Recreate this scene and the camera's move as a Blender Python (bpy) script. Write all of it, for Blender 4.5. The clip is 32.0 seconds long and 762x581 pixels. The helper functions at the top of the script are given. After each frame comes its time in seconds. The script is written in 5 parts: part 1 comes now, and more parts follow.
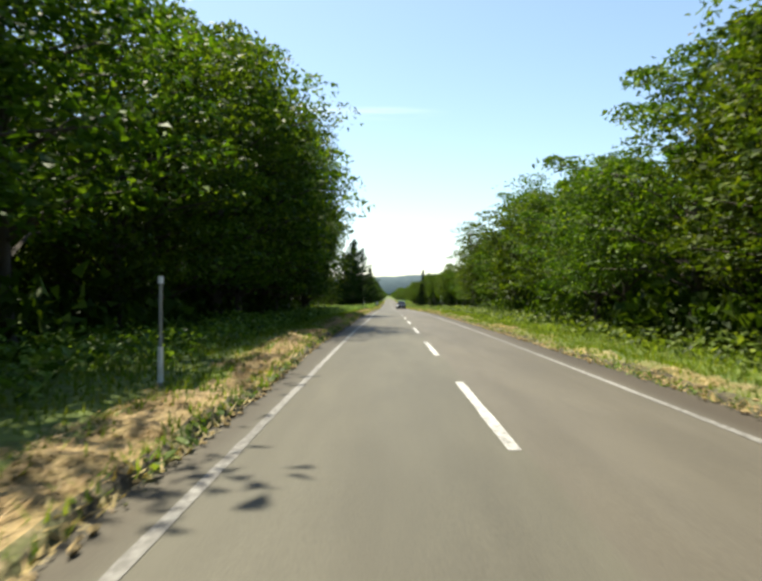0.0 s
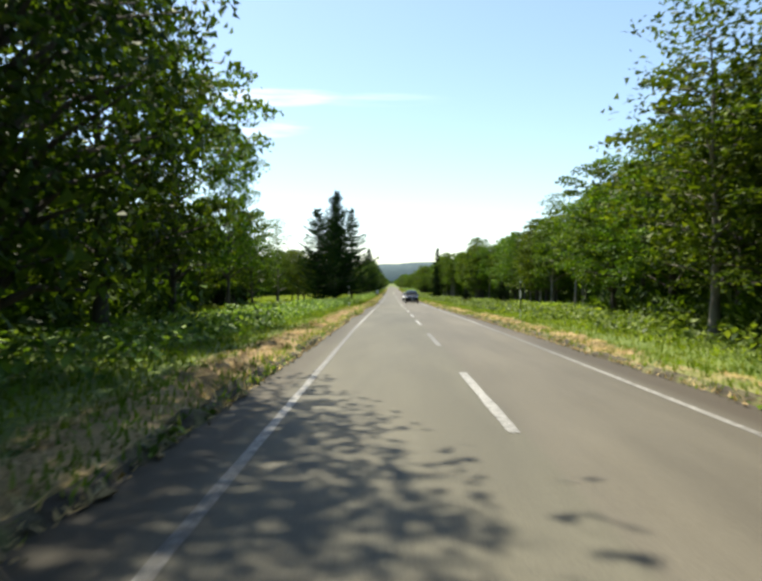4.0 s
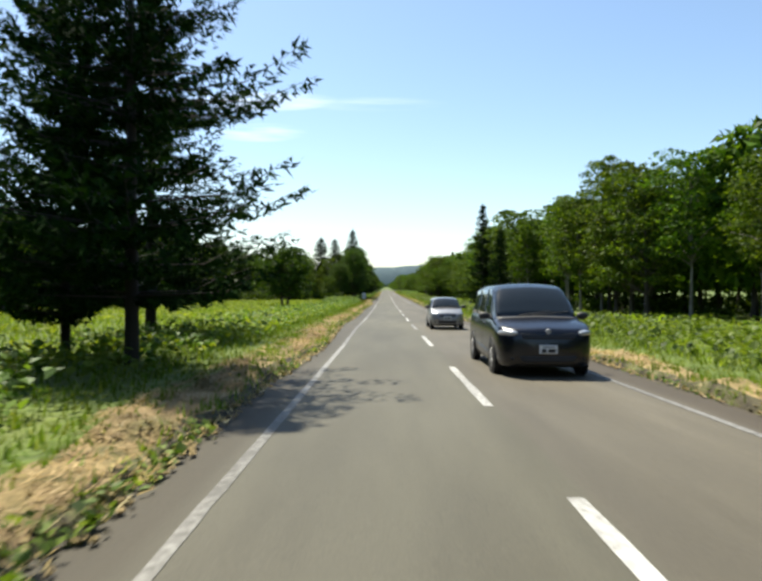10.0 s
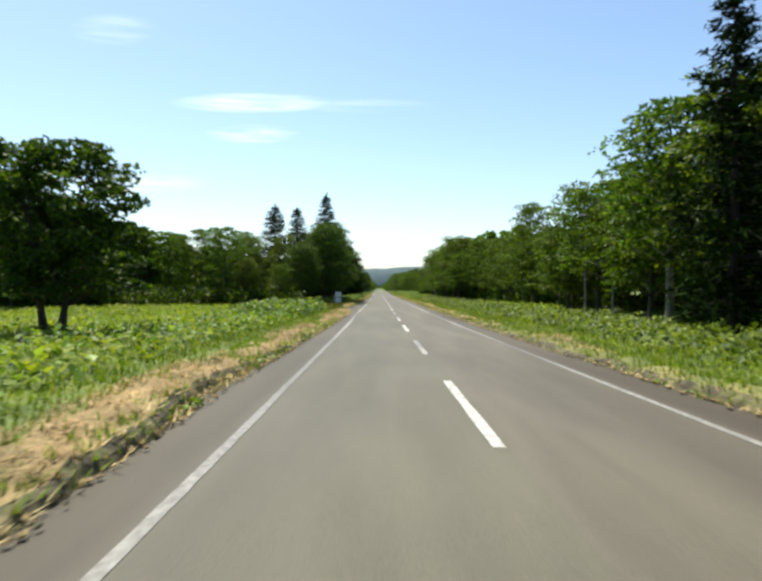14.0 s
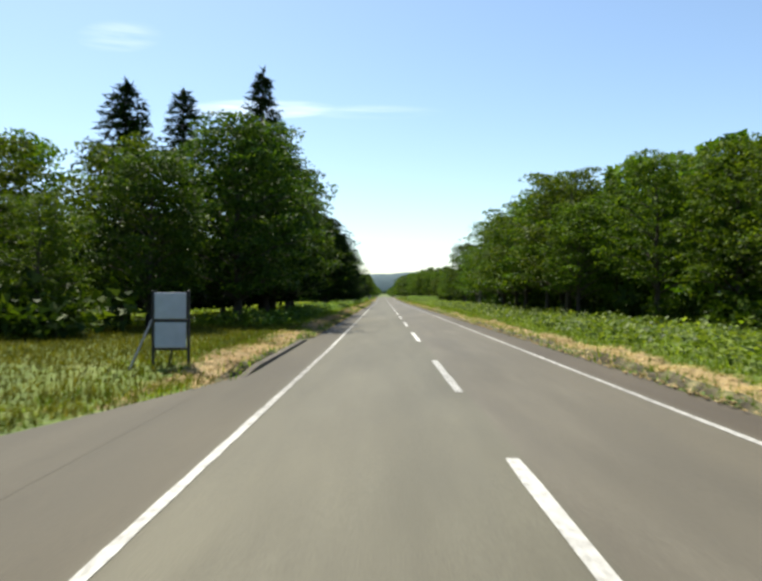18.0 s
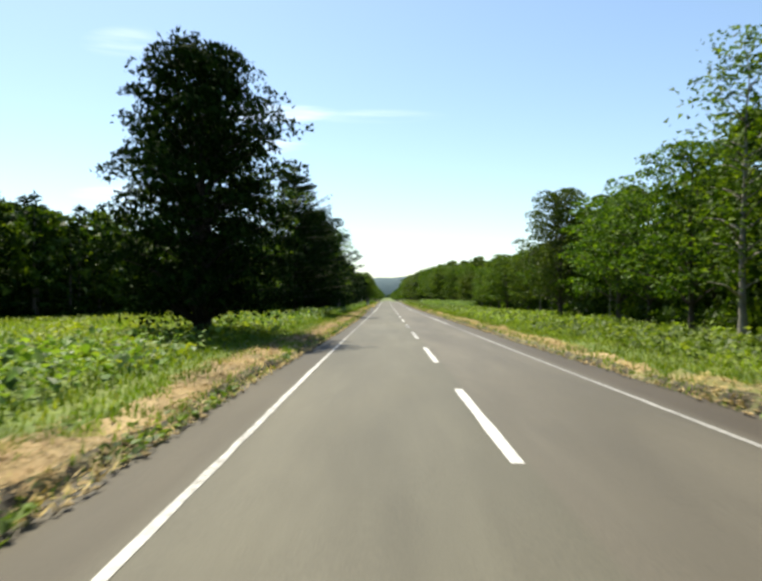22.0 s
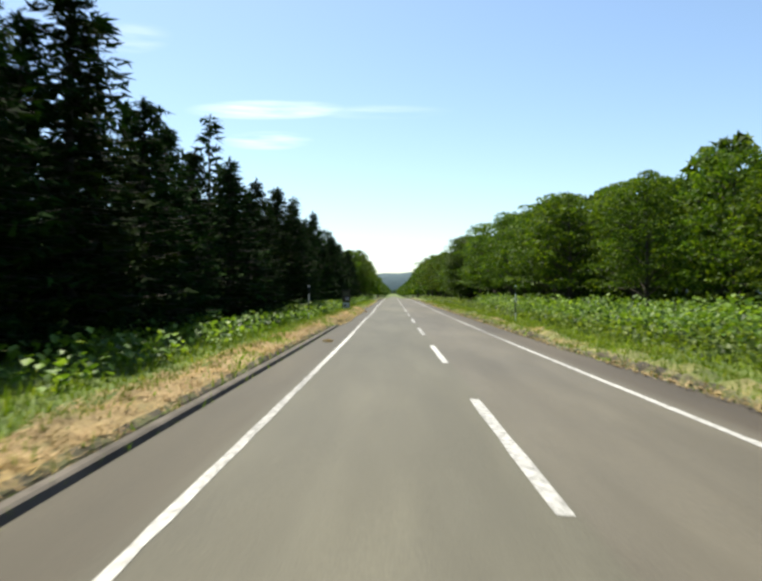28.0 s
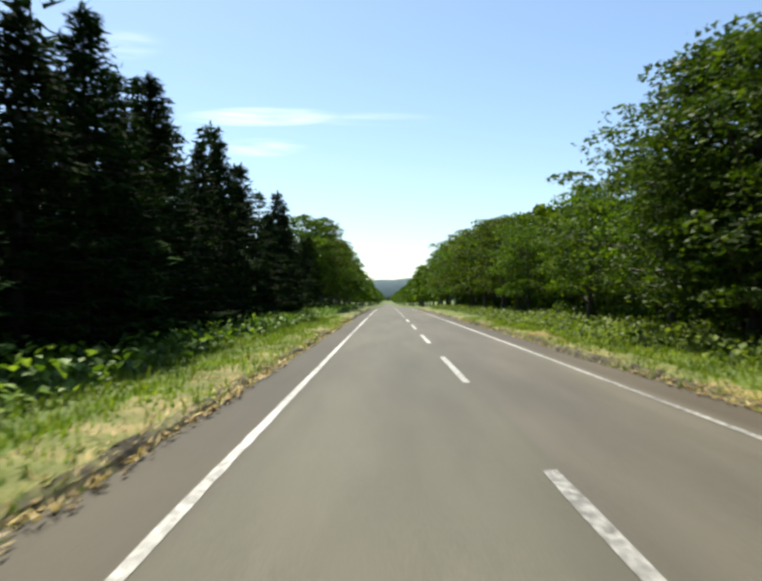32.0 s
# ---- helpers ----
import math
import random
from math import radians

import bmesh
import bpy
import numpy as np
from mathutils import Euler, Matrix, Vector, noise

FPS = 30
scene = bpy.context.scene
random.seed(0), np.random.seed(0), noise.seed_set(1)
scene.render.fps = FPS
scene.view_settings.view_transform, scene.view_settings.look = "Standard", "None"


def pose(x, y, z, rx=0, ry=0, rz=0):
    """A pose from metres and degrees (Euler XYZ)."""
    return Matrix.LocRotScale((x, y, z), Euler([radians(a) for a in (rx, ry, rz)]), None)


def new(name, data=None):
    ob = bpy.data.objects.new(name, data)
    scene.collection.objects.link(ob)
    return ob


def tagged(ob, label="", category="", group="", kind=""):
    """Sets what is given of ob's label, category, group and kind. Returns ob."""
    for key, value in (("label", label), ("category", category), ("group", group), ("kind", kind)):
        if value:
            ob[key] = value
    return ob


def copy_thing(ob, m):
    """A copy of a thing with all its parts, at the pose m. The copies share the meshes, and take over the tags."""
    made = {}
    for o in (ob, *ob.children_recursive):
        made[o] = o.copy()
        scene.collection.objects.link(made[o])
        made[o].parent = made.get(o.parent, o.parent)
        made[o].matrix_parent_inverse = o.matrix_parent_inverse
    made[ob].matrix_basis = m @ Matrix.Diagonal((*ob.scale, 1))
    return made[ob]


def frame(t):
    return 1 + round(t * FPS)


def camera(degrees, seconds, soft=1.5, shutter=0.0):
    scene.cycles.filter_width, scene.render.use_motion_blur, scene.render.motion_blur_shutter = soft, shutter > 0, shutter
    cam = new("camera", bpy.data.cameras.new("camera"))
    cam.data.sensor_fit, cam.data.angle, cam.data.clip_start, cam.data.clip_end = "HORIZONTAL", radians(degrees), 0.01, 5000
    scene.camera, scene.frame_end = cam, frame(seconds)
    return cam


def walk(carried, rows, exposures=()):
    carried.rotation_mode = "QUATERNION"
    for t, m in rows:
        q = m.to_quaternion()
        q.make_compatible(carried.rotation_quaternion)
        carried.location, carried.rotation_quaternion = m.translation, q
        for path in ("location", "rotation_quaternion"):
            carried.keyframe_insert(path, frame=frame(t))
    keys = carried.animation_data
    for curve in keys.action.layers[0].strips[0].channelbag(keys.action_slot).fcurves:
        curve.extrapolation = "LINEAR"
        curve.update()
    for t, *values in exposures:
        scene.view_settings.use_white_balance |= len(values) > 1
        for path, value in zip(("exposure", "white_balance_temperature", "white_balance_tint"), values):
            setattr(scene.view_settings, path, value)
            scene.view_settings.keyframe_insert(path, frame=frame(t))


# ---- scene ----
# A straight country road through woods, driven on its left lane. y runs along the road, x = 0 is the centre line.

# ---- lie of the land ----
GRADE_Y = (-60, 9, 46, 82, 122, 175, 229, 258, 314, 390, 454, 520, 600, 900, 1500)
GRADE = (0.0, 0.0, -0.007, -0.0147, -0.0176, -0.014, -0.0066, -0.003, -0.0037, -0.0037, 0.0044, 0.001, -0.008, -0.003, 0.006)
_ys = np.arange(-60.0, 1500.0, 1.0)
_zs = np.concatenate(([0.0], np.cumsum(np.interp(_ys[:-1] + 0.5, GRADE_Y, GRADE))))
_zs -= np.interp(0.0, _ys, _zs)


def road_z(y):
    """Height of the road's surface along the drive."""
    return np.interp(y, _ys, _zs)


# ---- camera ----
EYE_HEIGHT = 1.5
cam = camera(59.9, 32.0, soft=3.0, shutter=0.18)
PATH = [  # seconds, x, y, pitch, yaw
    (0, -1.21, 8.67, 0.36, 0.63), (1, -1.21, 20.74, 0.17, 0.57), (2, -1.25, 32.97, -0.25, 0.72),
    (3, -1.22, 45.35, -0.8, 0.82), (6, -1.45, 83.25, -0.48, 0.88), (7, -1.46, 96.11, -0.67, 0.72),
    (8, -1.46, 109.06, -0.59, 0.72), (9, -1.43, 122.1, -0.19, 0.59), (10, -1.4, 135.23, -0.38, 0.38),
    (11, -1.36, 148.45, -0.74, 0.21), (12, -1.27, 161.74, -0.84, -0.17), (13, -1.2, 175.12, -0.59, -0.17),
    (14, -1.18, 188.57, -0.25, -0.21), (17, -1.18, 229.47, 0.17, 0.21), (18, -1.18, 243.3, 0.25, 0.17),
    (19, -1.19, 257.23, 0.04, 0.42), (20, -1.2, 271.29, 0.51, 0.76), (21, -1.22, 285.47, 0.76, 0.59),
    (22, -1.19, 299.8, 0.59, 0.46), (23, -1.14, 314.28, 0.51, 0.82), (24, -1.14, 328.93, 0.29, 0.63),
    (25, -1.14, 343.78, 0.59, 0.46), (28, -1.17, 389.62, 0.25, 0.97), (29, -1.16, 405.42, 0.55, 1.18),
    (30, -1.17, 421.5, 0.51, 0.67), (31, -1.25, 437.91, 0.76, 0.72), (32, -1.4, 454.66, 0.84, 0.46)]
walk(cam, [(t, pose(x, y, float(road_z(y)) + EYE_HEIGHT, 90 + pitch, 0, yaw)) for t, x, y, pitch, yaw in PATH],
     exposures=[(0, 1.16, 6950, 5), (3, 1.24, 6950, 5), (6, 0.97, 6650, 5), (18, 0.95, 6650, 5), (19.2, 1.10, 6900, 5), (21, 1.08, 6900, 5), (24, 0.98, 6650, 5), (32, 0.96, 6650, 5)])

# ---- light: a high summer sun ahead and to the left, a clear sky with a few wisps ----

SUN_AZ, SUN_EL = radians(-33), radians(60)
TO_SUN = Vector((math.sin(SUN_AZ) * math.cos(SUN_EL), math.cos(SUN_AZ) * math.cos(SUN_EL), math.sin(SUN_EL)))
sun = new("sun", bpy.data.lights.new("sun", "SUN"))
sun.data.energy, sun.data.angle, sun.data.color = 5.0, radians(0.6), (1.0, 0.93, 0.80)
sun.rotation_euler = TO_SUN.to_track_quat("Z", "Y").to_euler()
tagged(sun, kind="structure")

world = bpy.data.worlds.new("sky")
scene.world = world
world.use_nodes = True
wn, wl = world.node_tree.nodes, world.node_tree.links
wn.clear()
sky = wn.new("ShaderNodeTexSky")
sky.sky_type, sky.sun_disc = "NISHITA", False
sky.sun_elevation, sky.sun_rotation = SUN_EL, SUN_AZ
sky.air_density, sky.dust_density, sky.ozone_density = 1.0, 0.6, 2.5
# thin wisps of cloud far ahead, as ellipses broken up by noise
co = wn.new("ShaderNodeTexCoord")
sep = wn.new("ShaderNodeSeparateXYZ")
wl.new(co.outputs["Generated"], sep.inputs[0])


def wmath(op, a, b=None, clamp=False):
    n = wn.new("ShaderNodeMath")
    n.operation, n.use_clamp = op, clamp
    for i, v in enumerate((a, b)):
        if v is None:
            continue
        if isinstance(v, (int, float)):
            n.inputs[i].default_value = v
        else:
            wl.new(v, n.inputs[i])
    return n.outputs[0]


az = wmath("DIVIDE", sep.outputs["X"], sep.outputs["Y"])
el = wmath("DIVIDE", sep.outputs["Z"], sep.outputs["Y"])
cn = wn.new("ShaderNodeTexNoise")
cmap = wn.new("ShaderNodeMapping")
cmap.inputs["Scale"].default_value = (11, 11, 150)
wl.new(co.outputs["Generated"], cmap.inputs[0])
wl.new(cmap.outputs[0], cn.inputs["Vector"])
cn.inputs["Scale"].default_value, cn.inputs["Detail"].default_value = 1.0, 5.0
amount = None
for ca, ce, wa, we, wt in ((-0.19, 0.279, 0.13, 0.016, 0.85), (-0.19, 0.232, 0.075, 0.015, 0.75), (-0.40, 0.390, 0.07, 0.026, 0.35), (-0.37, 0.158, 0.12, 0.017, 0.6), (-0.02, 0.275, 0.12, 0.012, 0.22)):
    da = wmath("DIVIDE", wmath("SUBTRACT", az, ca), wa)
    de = wmath("DIVIDE", wmath("SUBTRACT", el, ce), we)
    r2 = wmath("ADD", wmath("MULTIPLY", da, da), wmath("MULTIPLY", de, de))
    m = wmath("MULTIPLY", wmath("SUBTRACT", 1.0, r2, clamp=True), wt)
    amount = m if amount is None else wmath("MAXIMUM", amount, m)
ahead = wmath("GREATER_THAN", sep.outputs["Y"], 0.1)
amount = wmath("MULTIPLY", wmath("MULTIPLY", amount, ahead), wmath("MULTIPLY", wmath("SUBTRACT", cn.outputs[0], 0.36), 1.9, clamp=True), clamp=True)
cmix = wn.new("ShaderNodeMix")
cmix.data_type = "RGBA"
wl.new(amount, cmix.inputs["Factor"])
wl.new(sky.outputs[0], cmix.inputs["A"])
cmix.inputs["B"].default_value = (9.0, 9.2, 9.4, 1)
wbg = wn.new("ShaderNodeBackground")
wbg.inputs["Strength"].default_value = 0.10
wl.new(cmix.outputs["Result"], wbg.inputs["Color"])
wout = wn.new("ShaderNodeOutputWorld")
wl.new(wbg.outputs[0], wout.inputs["Surface"])


# ---- materials ----
def material(name):
    m = bpy.data.materials.new(name)
    m.use_nodes = True
    n, l = m.node_tree.nodes, m.node_tree.links
    return m, n, l, n["Principled BSDF"]


def noise_ramp(n, l, scale, stops, detail=4.0, coord="Object", stretch=(1, 1, 1), rough=0.55):
    """A noise turned into colours by a ramp: its colour output."""
    tc, mp, tx, rp = n.new("ShaderNodeTexCoord"), n.new("ShaderNodeMapping"), n.new("ShaderNodeTexNoise"), n.new("ShaderNodeValToRGB")
    mp.inputs["Scale"].default_value = stretch
    l.new(tc.outputs[coord], mp.inputs[0])
    l.new(mp.outputs[0], tx.inputs["Vector"])
    tx.inputs["Scale"].default_value, tx.inputs["Detail"].default_value, tx.inputs["Roughness"].default_value = scale, detail, rough
    l.new(tx.outputs[0], rp.inputs[0])
    e = rp.color_ramp.elements
    while len(e) < len(stops):
        e.new(0.5)
    for el_, (p, c) in zip(e, stops):
        el_.position, el_.color = p, (*c, 1)
    return rp.outputs[0], tx.outputs[0]


def mix(n, l, a, b, factor, blend="MIX"):
    k = n.new("ShaderNodeMix")
    k.data_type, k.blend_type = "RGBA", blend
    for sock, v in (("Factor", factor), ("A", a), ("B", b)):
        if isinstance(v, (int, float)):
            k.inputs[sock].default_value = v
        elif isinstance(v, tuple):
            k.inputs[sock].default_value = (*v, 1)
        else:
            l.new(v, k.inputs[sock])
    return k.outputs["Result"]


def bump(n, l, p, height, strength, distance=0.02):
    b = n.new("ShaderNodeBump")
    b.inputs["Strength"].default_value, b.inputs["Distance"].default_value = strength, distance
    l.new(height, b.inputs["Height"])
    l.new(b.outputs[0], p.inputs["Normal"])


def surface(name, scale, stops, roughness=0.8, metallic=0.0, strength=0.3, distance=0.01, stretch=(1, 1, 1), fine=8.0, grain=(0.8, 1.15)):
    """A plain surface of two scales of variation."""
    m, n, l, p = material(name)
    c, f = noise_ramp(n, l, scale, stops, stretch=stretch)
    c2, f2 = noise_ramp(n, l, scale * fine, ((0.3, (grain[0],) * 3), (0.7, (grain[1],) * 3)))
    l.new(mix(n, l, c, c2, 0.6, "MULTIPLY"), p.inputs["Base Color"])
    p.inputs["Roughness"].default_value, p.inputs["Metallic"].default_value = roughness, metallic
    bump(n, l, p, f2, strength, distance)
    return m


def foliage(name, dark, mid, light, translucent, gloss=0.5, sheen=0.18, patch=0.8):
    """Leaves: each leaf and each plant a little different, some light coming through."""
    m, n, l, p = material(name)
    geo, info = n.new("ShaderNodeNewGeometry"), n.new("ShaderNodeObjectInfo")
    rp = n.new("ShaderNodeValToRGB")
    l.new(geo.outputs["Random Per Island"], rp.inputs[0])
    e = rp.color_ramp.elements
    e.new(0.5)
    for el_, (q, c) in zip(e, ((0.0, dark), (0.55, mid), (1.0, light))):
        el_.position, el_.color = q, (*c, 1)
    hs = n.new("ShaderNodeHueSaturation")
    mr, mv = n.new("ShaderNodeMapRange"), n.new("ShaderNodeMapRange")
    mr.inputs["To Min"].default_value, mr.inputs["To Max"].default_value = 0.487, 0.520
    mv.inputs["To Min"].default_value, mv.inputs["To Max"].default_value = 0.8, 1.25
    l.new(info.outputs["Random"], mr.inputs[0])
    l.new(info.outputs["Random"], mv.inputs[0])
    l.new(mr.outputs[0], hs.inputs["Hue"])
    l.new(mv.outputs[0], hs.inputs["Value"])
    l.new(rp.outputs[0], hs.inputs["Color"])
    # clump contrast put into the colour by noise, in patches of about a metre
    clump_tone, _ = noise_ramp(n, l, patch, ((0.32, (0.58, 0.66, 0.72)), (0.52, (0.95, 0.97, 0.95)), (0.72, (1.30, 1.34, 1.10))), detail=2.0)
    col = mix(n, l, hs.outputs[0], clump_tone, 0.85, "MULTIPLY")
    l.new(col, p.inputs["Base Color"])
    p.inputs["Roughness"].default_value, p.inputs["Specular IOR Level"].default_value = gloss, sheen
    tr, ms = n.new("ShaderNodeBsdfTranslucent"), n.new("ShaderNodeMixShader")
    l.new(mix(n, l, col, (1.35, 1.35, 0.45), 1.0, "MULTIPLY"), tr.inputs["Color"])
    ms.inputs[0].default_value = translucent
    l.new(p.outputs[0], ms.inputs[1])
    l.new(tr.outputs[0], ms.inputs[2])
    l.new(ms.outputs[0], n["Material Output"].inputs["Surface"])
    return m


def asphalt_material():
    m, n, l, p = material("weathered_asphalt")
    base, _ = noise_ramp(n, l, 0.35, ((0.3, (0.070, 0.0638, 0.0485)), (0.7, (0.103, 0.094, 0.072))), stretch=(1, 0.18, 1))
    grain, g = noise_ramp(n, l, 70.0, ((0.35, (0.72, 0.72, 0.72)), (0.65, (1.25, 1.25, 1.25))), detail=2.0)
    c = mix(n, l, base, grain, 0.7, "MULTIPLY")
    broad, _ = noise_ramp(n, l, 0.11, ((0.35, (0.86, 0.86, 0.88)), (0.5, (1, 1, 1)), (0.66, (1.13, 1.12, 1.08))), detail=5.0, stretch=(2.2, 0.5, 1), rough=0.65)
    c = mix(n, l, c, broad, 0.9, "MULTIPLY")
    # darker shoulders where no wheels run, stains
    stain, s = noise_ramp(n, l, 1.3, ((0.42, (0.78, 0.77, 0.76)), (0.6, (1, 1, 1))), stretch=(1, 0.12, 1))
    c = mix(n, l, c, stain, 0.7, "MULTIPLY")
    tc, sx_, ab, mr = n.new("ShaderNodeTexCoord"), n.new("ShaderNodeSeparateXYZ"), n.new("ShaderNodeMath"), n.new("ShaderNodeMapRange")
    l.new(tc.outputs["Object"], sx_.inputs[0])
    ab.operation = "ABSOLUTE"
    l.new(sx_.outputs["X"], ab.inputs[0])
    mr.inputs["From Min"].default_value, mr.inputs["From Max"].default_value = 2.66, 2.95
    l.new(ab.outputs[0], mr.inputs[0])
    c = mix(n, l, c, mix(n, l, c, (0.66, 0.60, 0.56), 1.0, "MULTIPLY"), mr.outputs[0])
    lane = n.new("ShaderNodeMapRange")
    lane.inputs["From Min"].default_value, lane.inputs["From Max"].default_value = 0.06, 0.16
    l.new(sx_.outputs["X"], lane.inputs[0])
    c = mix(n, l, mix(n, l, c, (0.985, 1.0, 0.96), 1.0, "MULTIPLY"), mix(n, l, c, (1.06, 1.03, 1.03), 1.0, "MULTIPLY"), lane.outputs[0])
    l.new(c, p.inputs["Base Color"])
    p.inputs["Roughness"].default_value, p.inputs["Specular IOR Level"].default_value = 0.72, 0.30
    bump(n, l, p, g, 0.35, 0.006)
    return m


def paint_material(name, low, high, white=0.46):
    """White road paint; low, high: how far it is worn off."""
    m, n, l, p = material(name)
    geo, big, fine, add, sub, rp = n.new("ShaderNodeNewGeometry"), n.new("ShaderNodeTexNoise"), n.new("ShaderNodeTexNoise"), n.new("ShaderNodeMath"), n.new("ShaderNodeMath"), n.new("ShaderNodeValToRGB")
    for t, sc, dt in ((big, 0.07, 3.0), (fine, 11.0, 6.0)):
        l.new(geo.outputs["Position"], t.inputs["Vector"])
        t.inputs["Scale"].default_value, t.inputs["Detail"].default_value = sc, dt
    fine.inputs["Roughness"].default_value = 0.7
    add.operation, sub.operation = "ADD", "SUBTRACT"
    sub.inputs[1].default_value = 0.4
    l.new(big.outputs[0], add.inputs[0])
    l.new(fine.outputs[0], add.inputs[1])
    l.new(add.outputs[0], sub.inputs[0])
    l.new(sub.outputs[0], rp.inputs[0])
    e = rp.color_ramp.elements
    e[0].position, e[0].color = low - 0.4, (0.075, 0.07, 0.062, 1)
    e[1].position, e[1].color = high - 0.4, (white, 0.98 * white, 0.92 * white, 1)
    l.new(rp.outputs[0], p.inputs["Base Color"])
    p.inputs["Roughness"].default_value = 0.6
    bump(n, l, p, fine.outputs[0], 0.2, 0.004)
    return m


ASPHALT, PAINT, MID_PAINT, OLD_PAINT = asphalt_material(), paint_material("road_paint", 0.80, 1.10), paint_material("half_worn_road_paint", 0.88, 1.20, 0.42), paint_material("worn_road_paint", 0.88, 1.28, 0.32)
GROUND = surface("meadow_ground", 0.4, ((0.3, (0.062, 0.098, 0.012)), (0.55, (0.098, 0.140, 0.017)), (0.75, (0.150, 0.168, 0.034))), 0.95, strength=0.9, distance=0.10, fine=12, grain=(0.35, 1.3))
DRY = surface("dry_cut_grass", 1.1, ((0.30, (0.105, 0.100, 0.030)), (0.40, (0.23, 0.170, 0.068)), (0.60, (0.35, 0.255, 0.118)), (0.80, (0.44, 0.335, 0.17))), 0.95, strength=1.0, distance=0.08, fine=14, grain=(0.5, 1.25))
THIN = surface("thin_olive_grass", 1.1, ((0.34, (0.085, 0.110, 0.022)), (0.52, (0.150, 0.155, 0.042)), (0.70, (0.25, 0.205, 0.088))), 0.95, strength=0.9, distance=0.06, fine=16)
SOIL = surface("soil_edge", 2.2, ((0.36, (0.030, 0.024, 0.015)), (0.5, (0.075, 0.064, 0.032)), (0.58, (0.10, 0.105, 0.034)), (0.70, (0.24, 0.19, 0.10))), 0.95, strength=0.8, distance=0.04)
KERB = surface("old_kerb_concrete", 1.5, ((0.3, (0.055, 0.045, 0.035)), (0.7, (0.120, 0.102, 0.083))), 0.95, strength=0.7)
BARK = surface("dark_bark", 4.0, ((0.3, (0.030, 0.024, 0.018)), (0.7, (0.085, 0.070, 0.054))), 0.9, strength=0.8, distance=0.03, stretch=(1, 1, 0.2))
CONIFER_BARK = surface("blackish_conifer_bark", 4.0, ((0.3, (0.014, 0.011, 0.008)), (0.7, (0.040, 0.032, 0.024))), 0.95, strength=0.8, distance=0.03, stretch=(1, 1, 0.2))
PALE_BARK = surface("pale_bark", 3.0, ((0.3, (0.10, 0.090, 0.072)), (0.7, (0.27, 0.25, 0.21))), 0.85, strength=0.6, distance=0.02, stretch=(1, 1, 0.4))
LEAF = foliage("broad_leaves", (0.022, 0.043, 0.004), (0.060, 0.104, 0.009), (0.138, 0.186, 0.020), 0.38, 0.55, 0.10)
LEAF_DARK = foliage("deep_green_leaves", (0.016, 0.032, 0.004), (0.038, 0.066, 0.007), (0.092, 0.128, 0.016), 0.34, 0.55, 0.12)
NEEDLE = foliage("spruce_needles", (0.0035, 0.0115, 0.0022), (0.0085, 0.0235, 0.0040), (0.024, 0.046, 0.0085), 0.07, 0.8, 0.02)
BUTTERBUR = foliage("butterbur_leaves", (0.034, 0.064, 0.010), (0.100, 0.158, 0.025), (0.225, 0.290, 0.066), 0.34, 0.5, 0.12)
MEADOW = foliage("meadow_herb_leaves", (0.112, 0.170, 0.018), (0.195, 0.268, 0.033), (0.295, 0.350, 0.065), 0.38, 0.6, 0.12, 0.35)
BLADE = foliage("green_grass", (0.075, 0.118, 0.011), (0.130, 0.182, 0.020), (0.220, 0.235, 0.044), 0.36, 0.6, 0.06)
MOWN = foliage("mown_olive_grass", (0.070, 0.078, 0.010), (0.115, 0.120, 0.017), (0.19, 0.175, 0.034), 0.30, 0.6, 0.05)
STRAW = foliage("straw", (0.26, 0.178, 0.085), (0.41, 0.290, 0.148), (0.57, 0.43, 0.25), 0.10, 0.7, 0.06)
# the haze over the far ridge is put into its blue-green colour
HAZED_HILL = surface("hazed_wooded_hill", 0.02, ((0.3, (0.075, 0.115, 0.135)), (0.7, (0.10, 0.145, 0.16))), 1.0, strength=0.0)


# ---- mesh helpers ----
def part(name, bm, mat, parent=None, label=""):
    """Links a bmesh as one mesh object under a thing or a part."""
    me = bpy.data.meshes.new(name)
    bm.to_mesh(me)
    bm.free()
    me.materials.append(mat)
    ob = new(name, me)
    if parent is not None:
        ob.parent = parent
    return tagged(ob, label) if label else ob


def mesh_part(name, verts, faces, mat, parent=None, label="", smooth=False):
    """The same from arrays of places and faces."""
    me = bpy.data.meshes.new(name)
    me.from_pydata(np.asarray(verts, float).tolist(), [], [list(map(int, f)) for f in faces] if not isinstance(faces, np.ndarray) else faces.tolist())
    me.materials.append(mat)
    if smooth:
        me.shade_smooth()
    ob = new(name, me)
    if parent is not None:
        ob.parent = parent
    return tagged(ob, label) if label else ob


def box(bm, sx, sy, sz, x=0, y=0, z=0, bevel=0.0, rot=None):
    """A bevelled block centred at x, y, with its middle at z."""
    m = Matrix.Translation((x, y, z)) @ (rot or Matrix.Identity(4)) @ Matrix.Diagonal((sx, sy, sz, 1))
    r = bmesh.ops.create_cube(bm, size=1, matrix=m)
    if bevel:
        edges = list({e for v in r["verts"] for e in v.link_edges})
        bmesh.ops.bevel(bm, geom=edges, offset=bevel, segments=2, affect="EDGES", profile=0.5)
    return bm


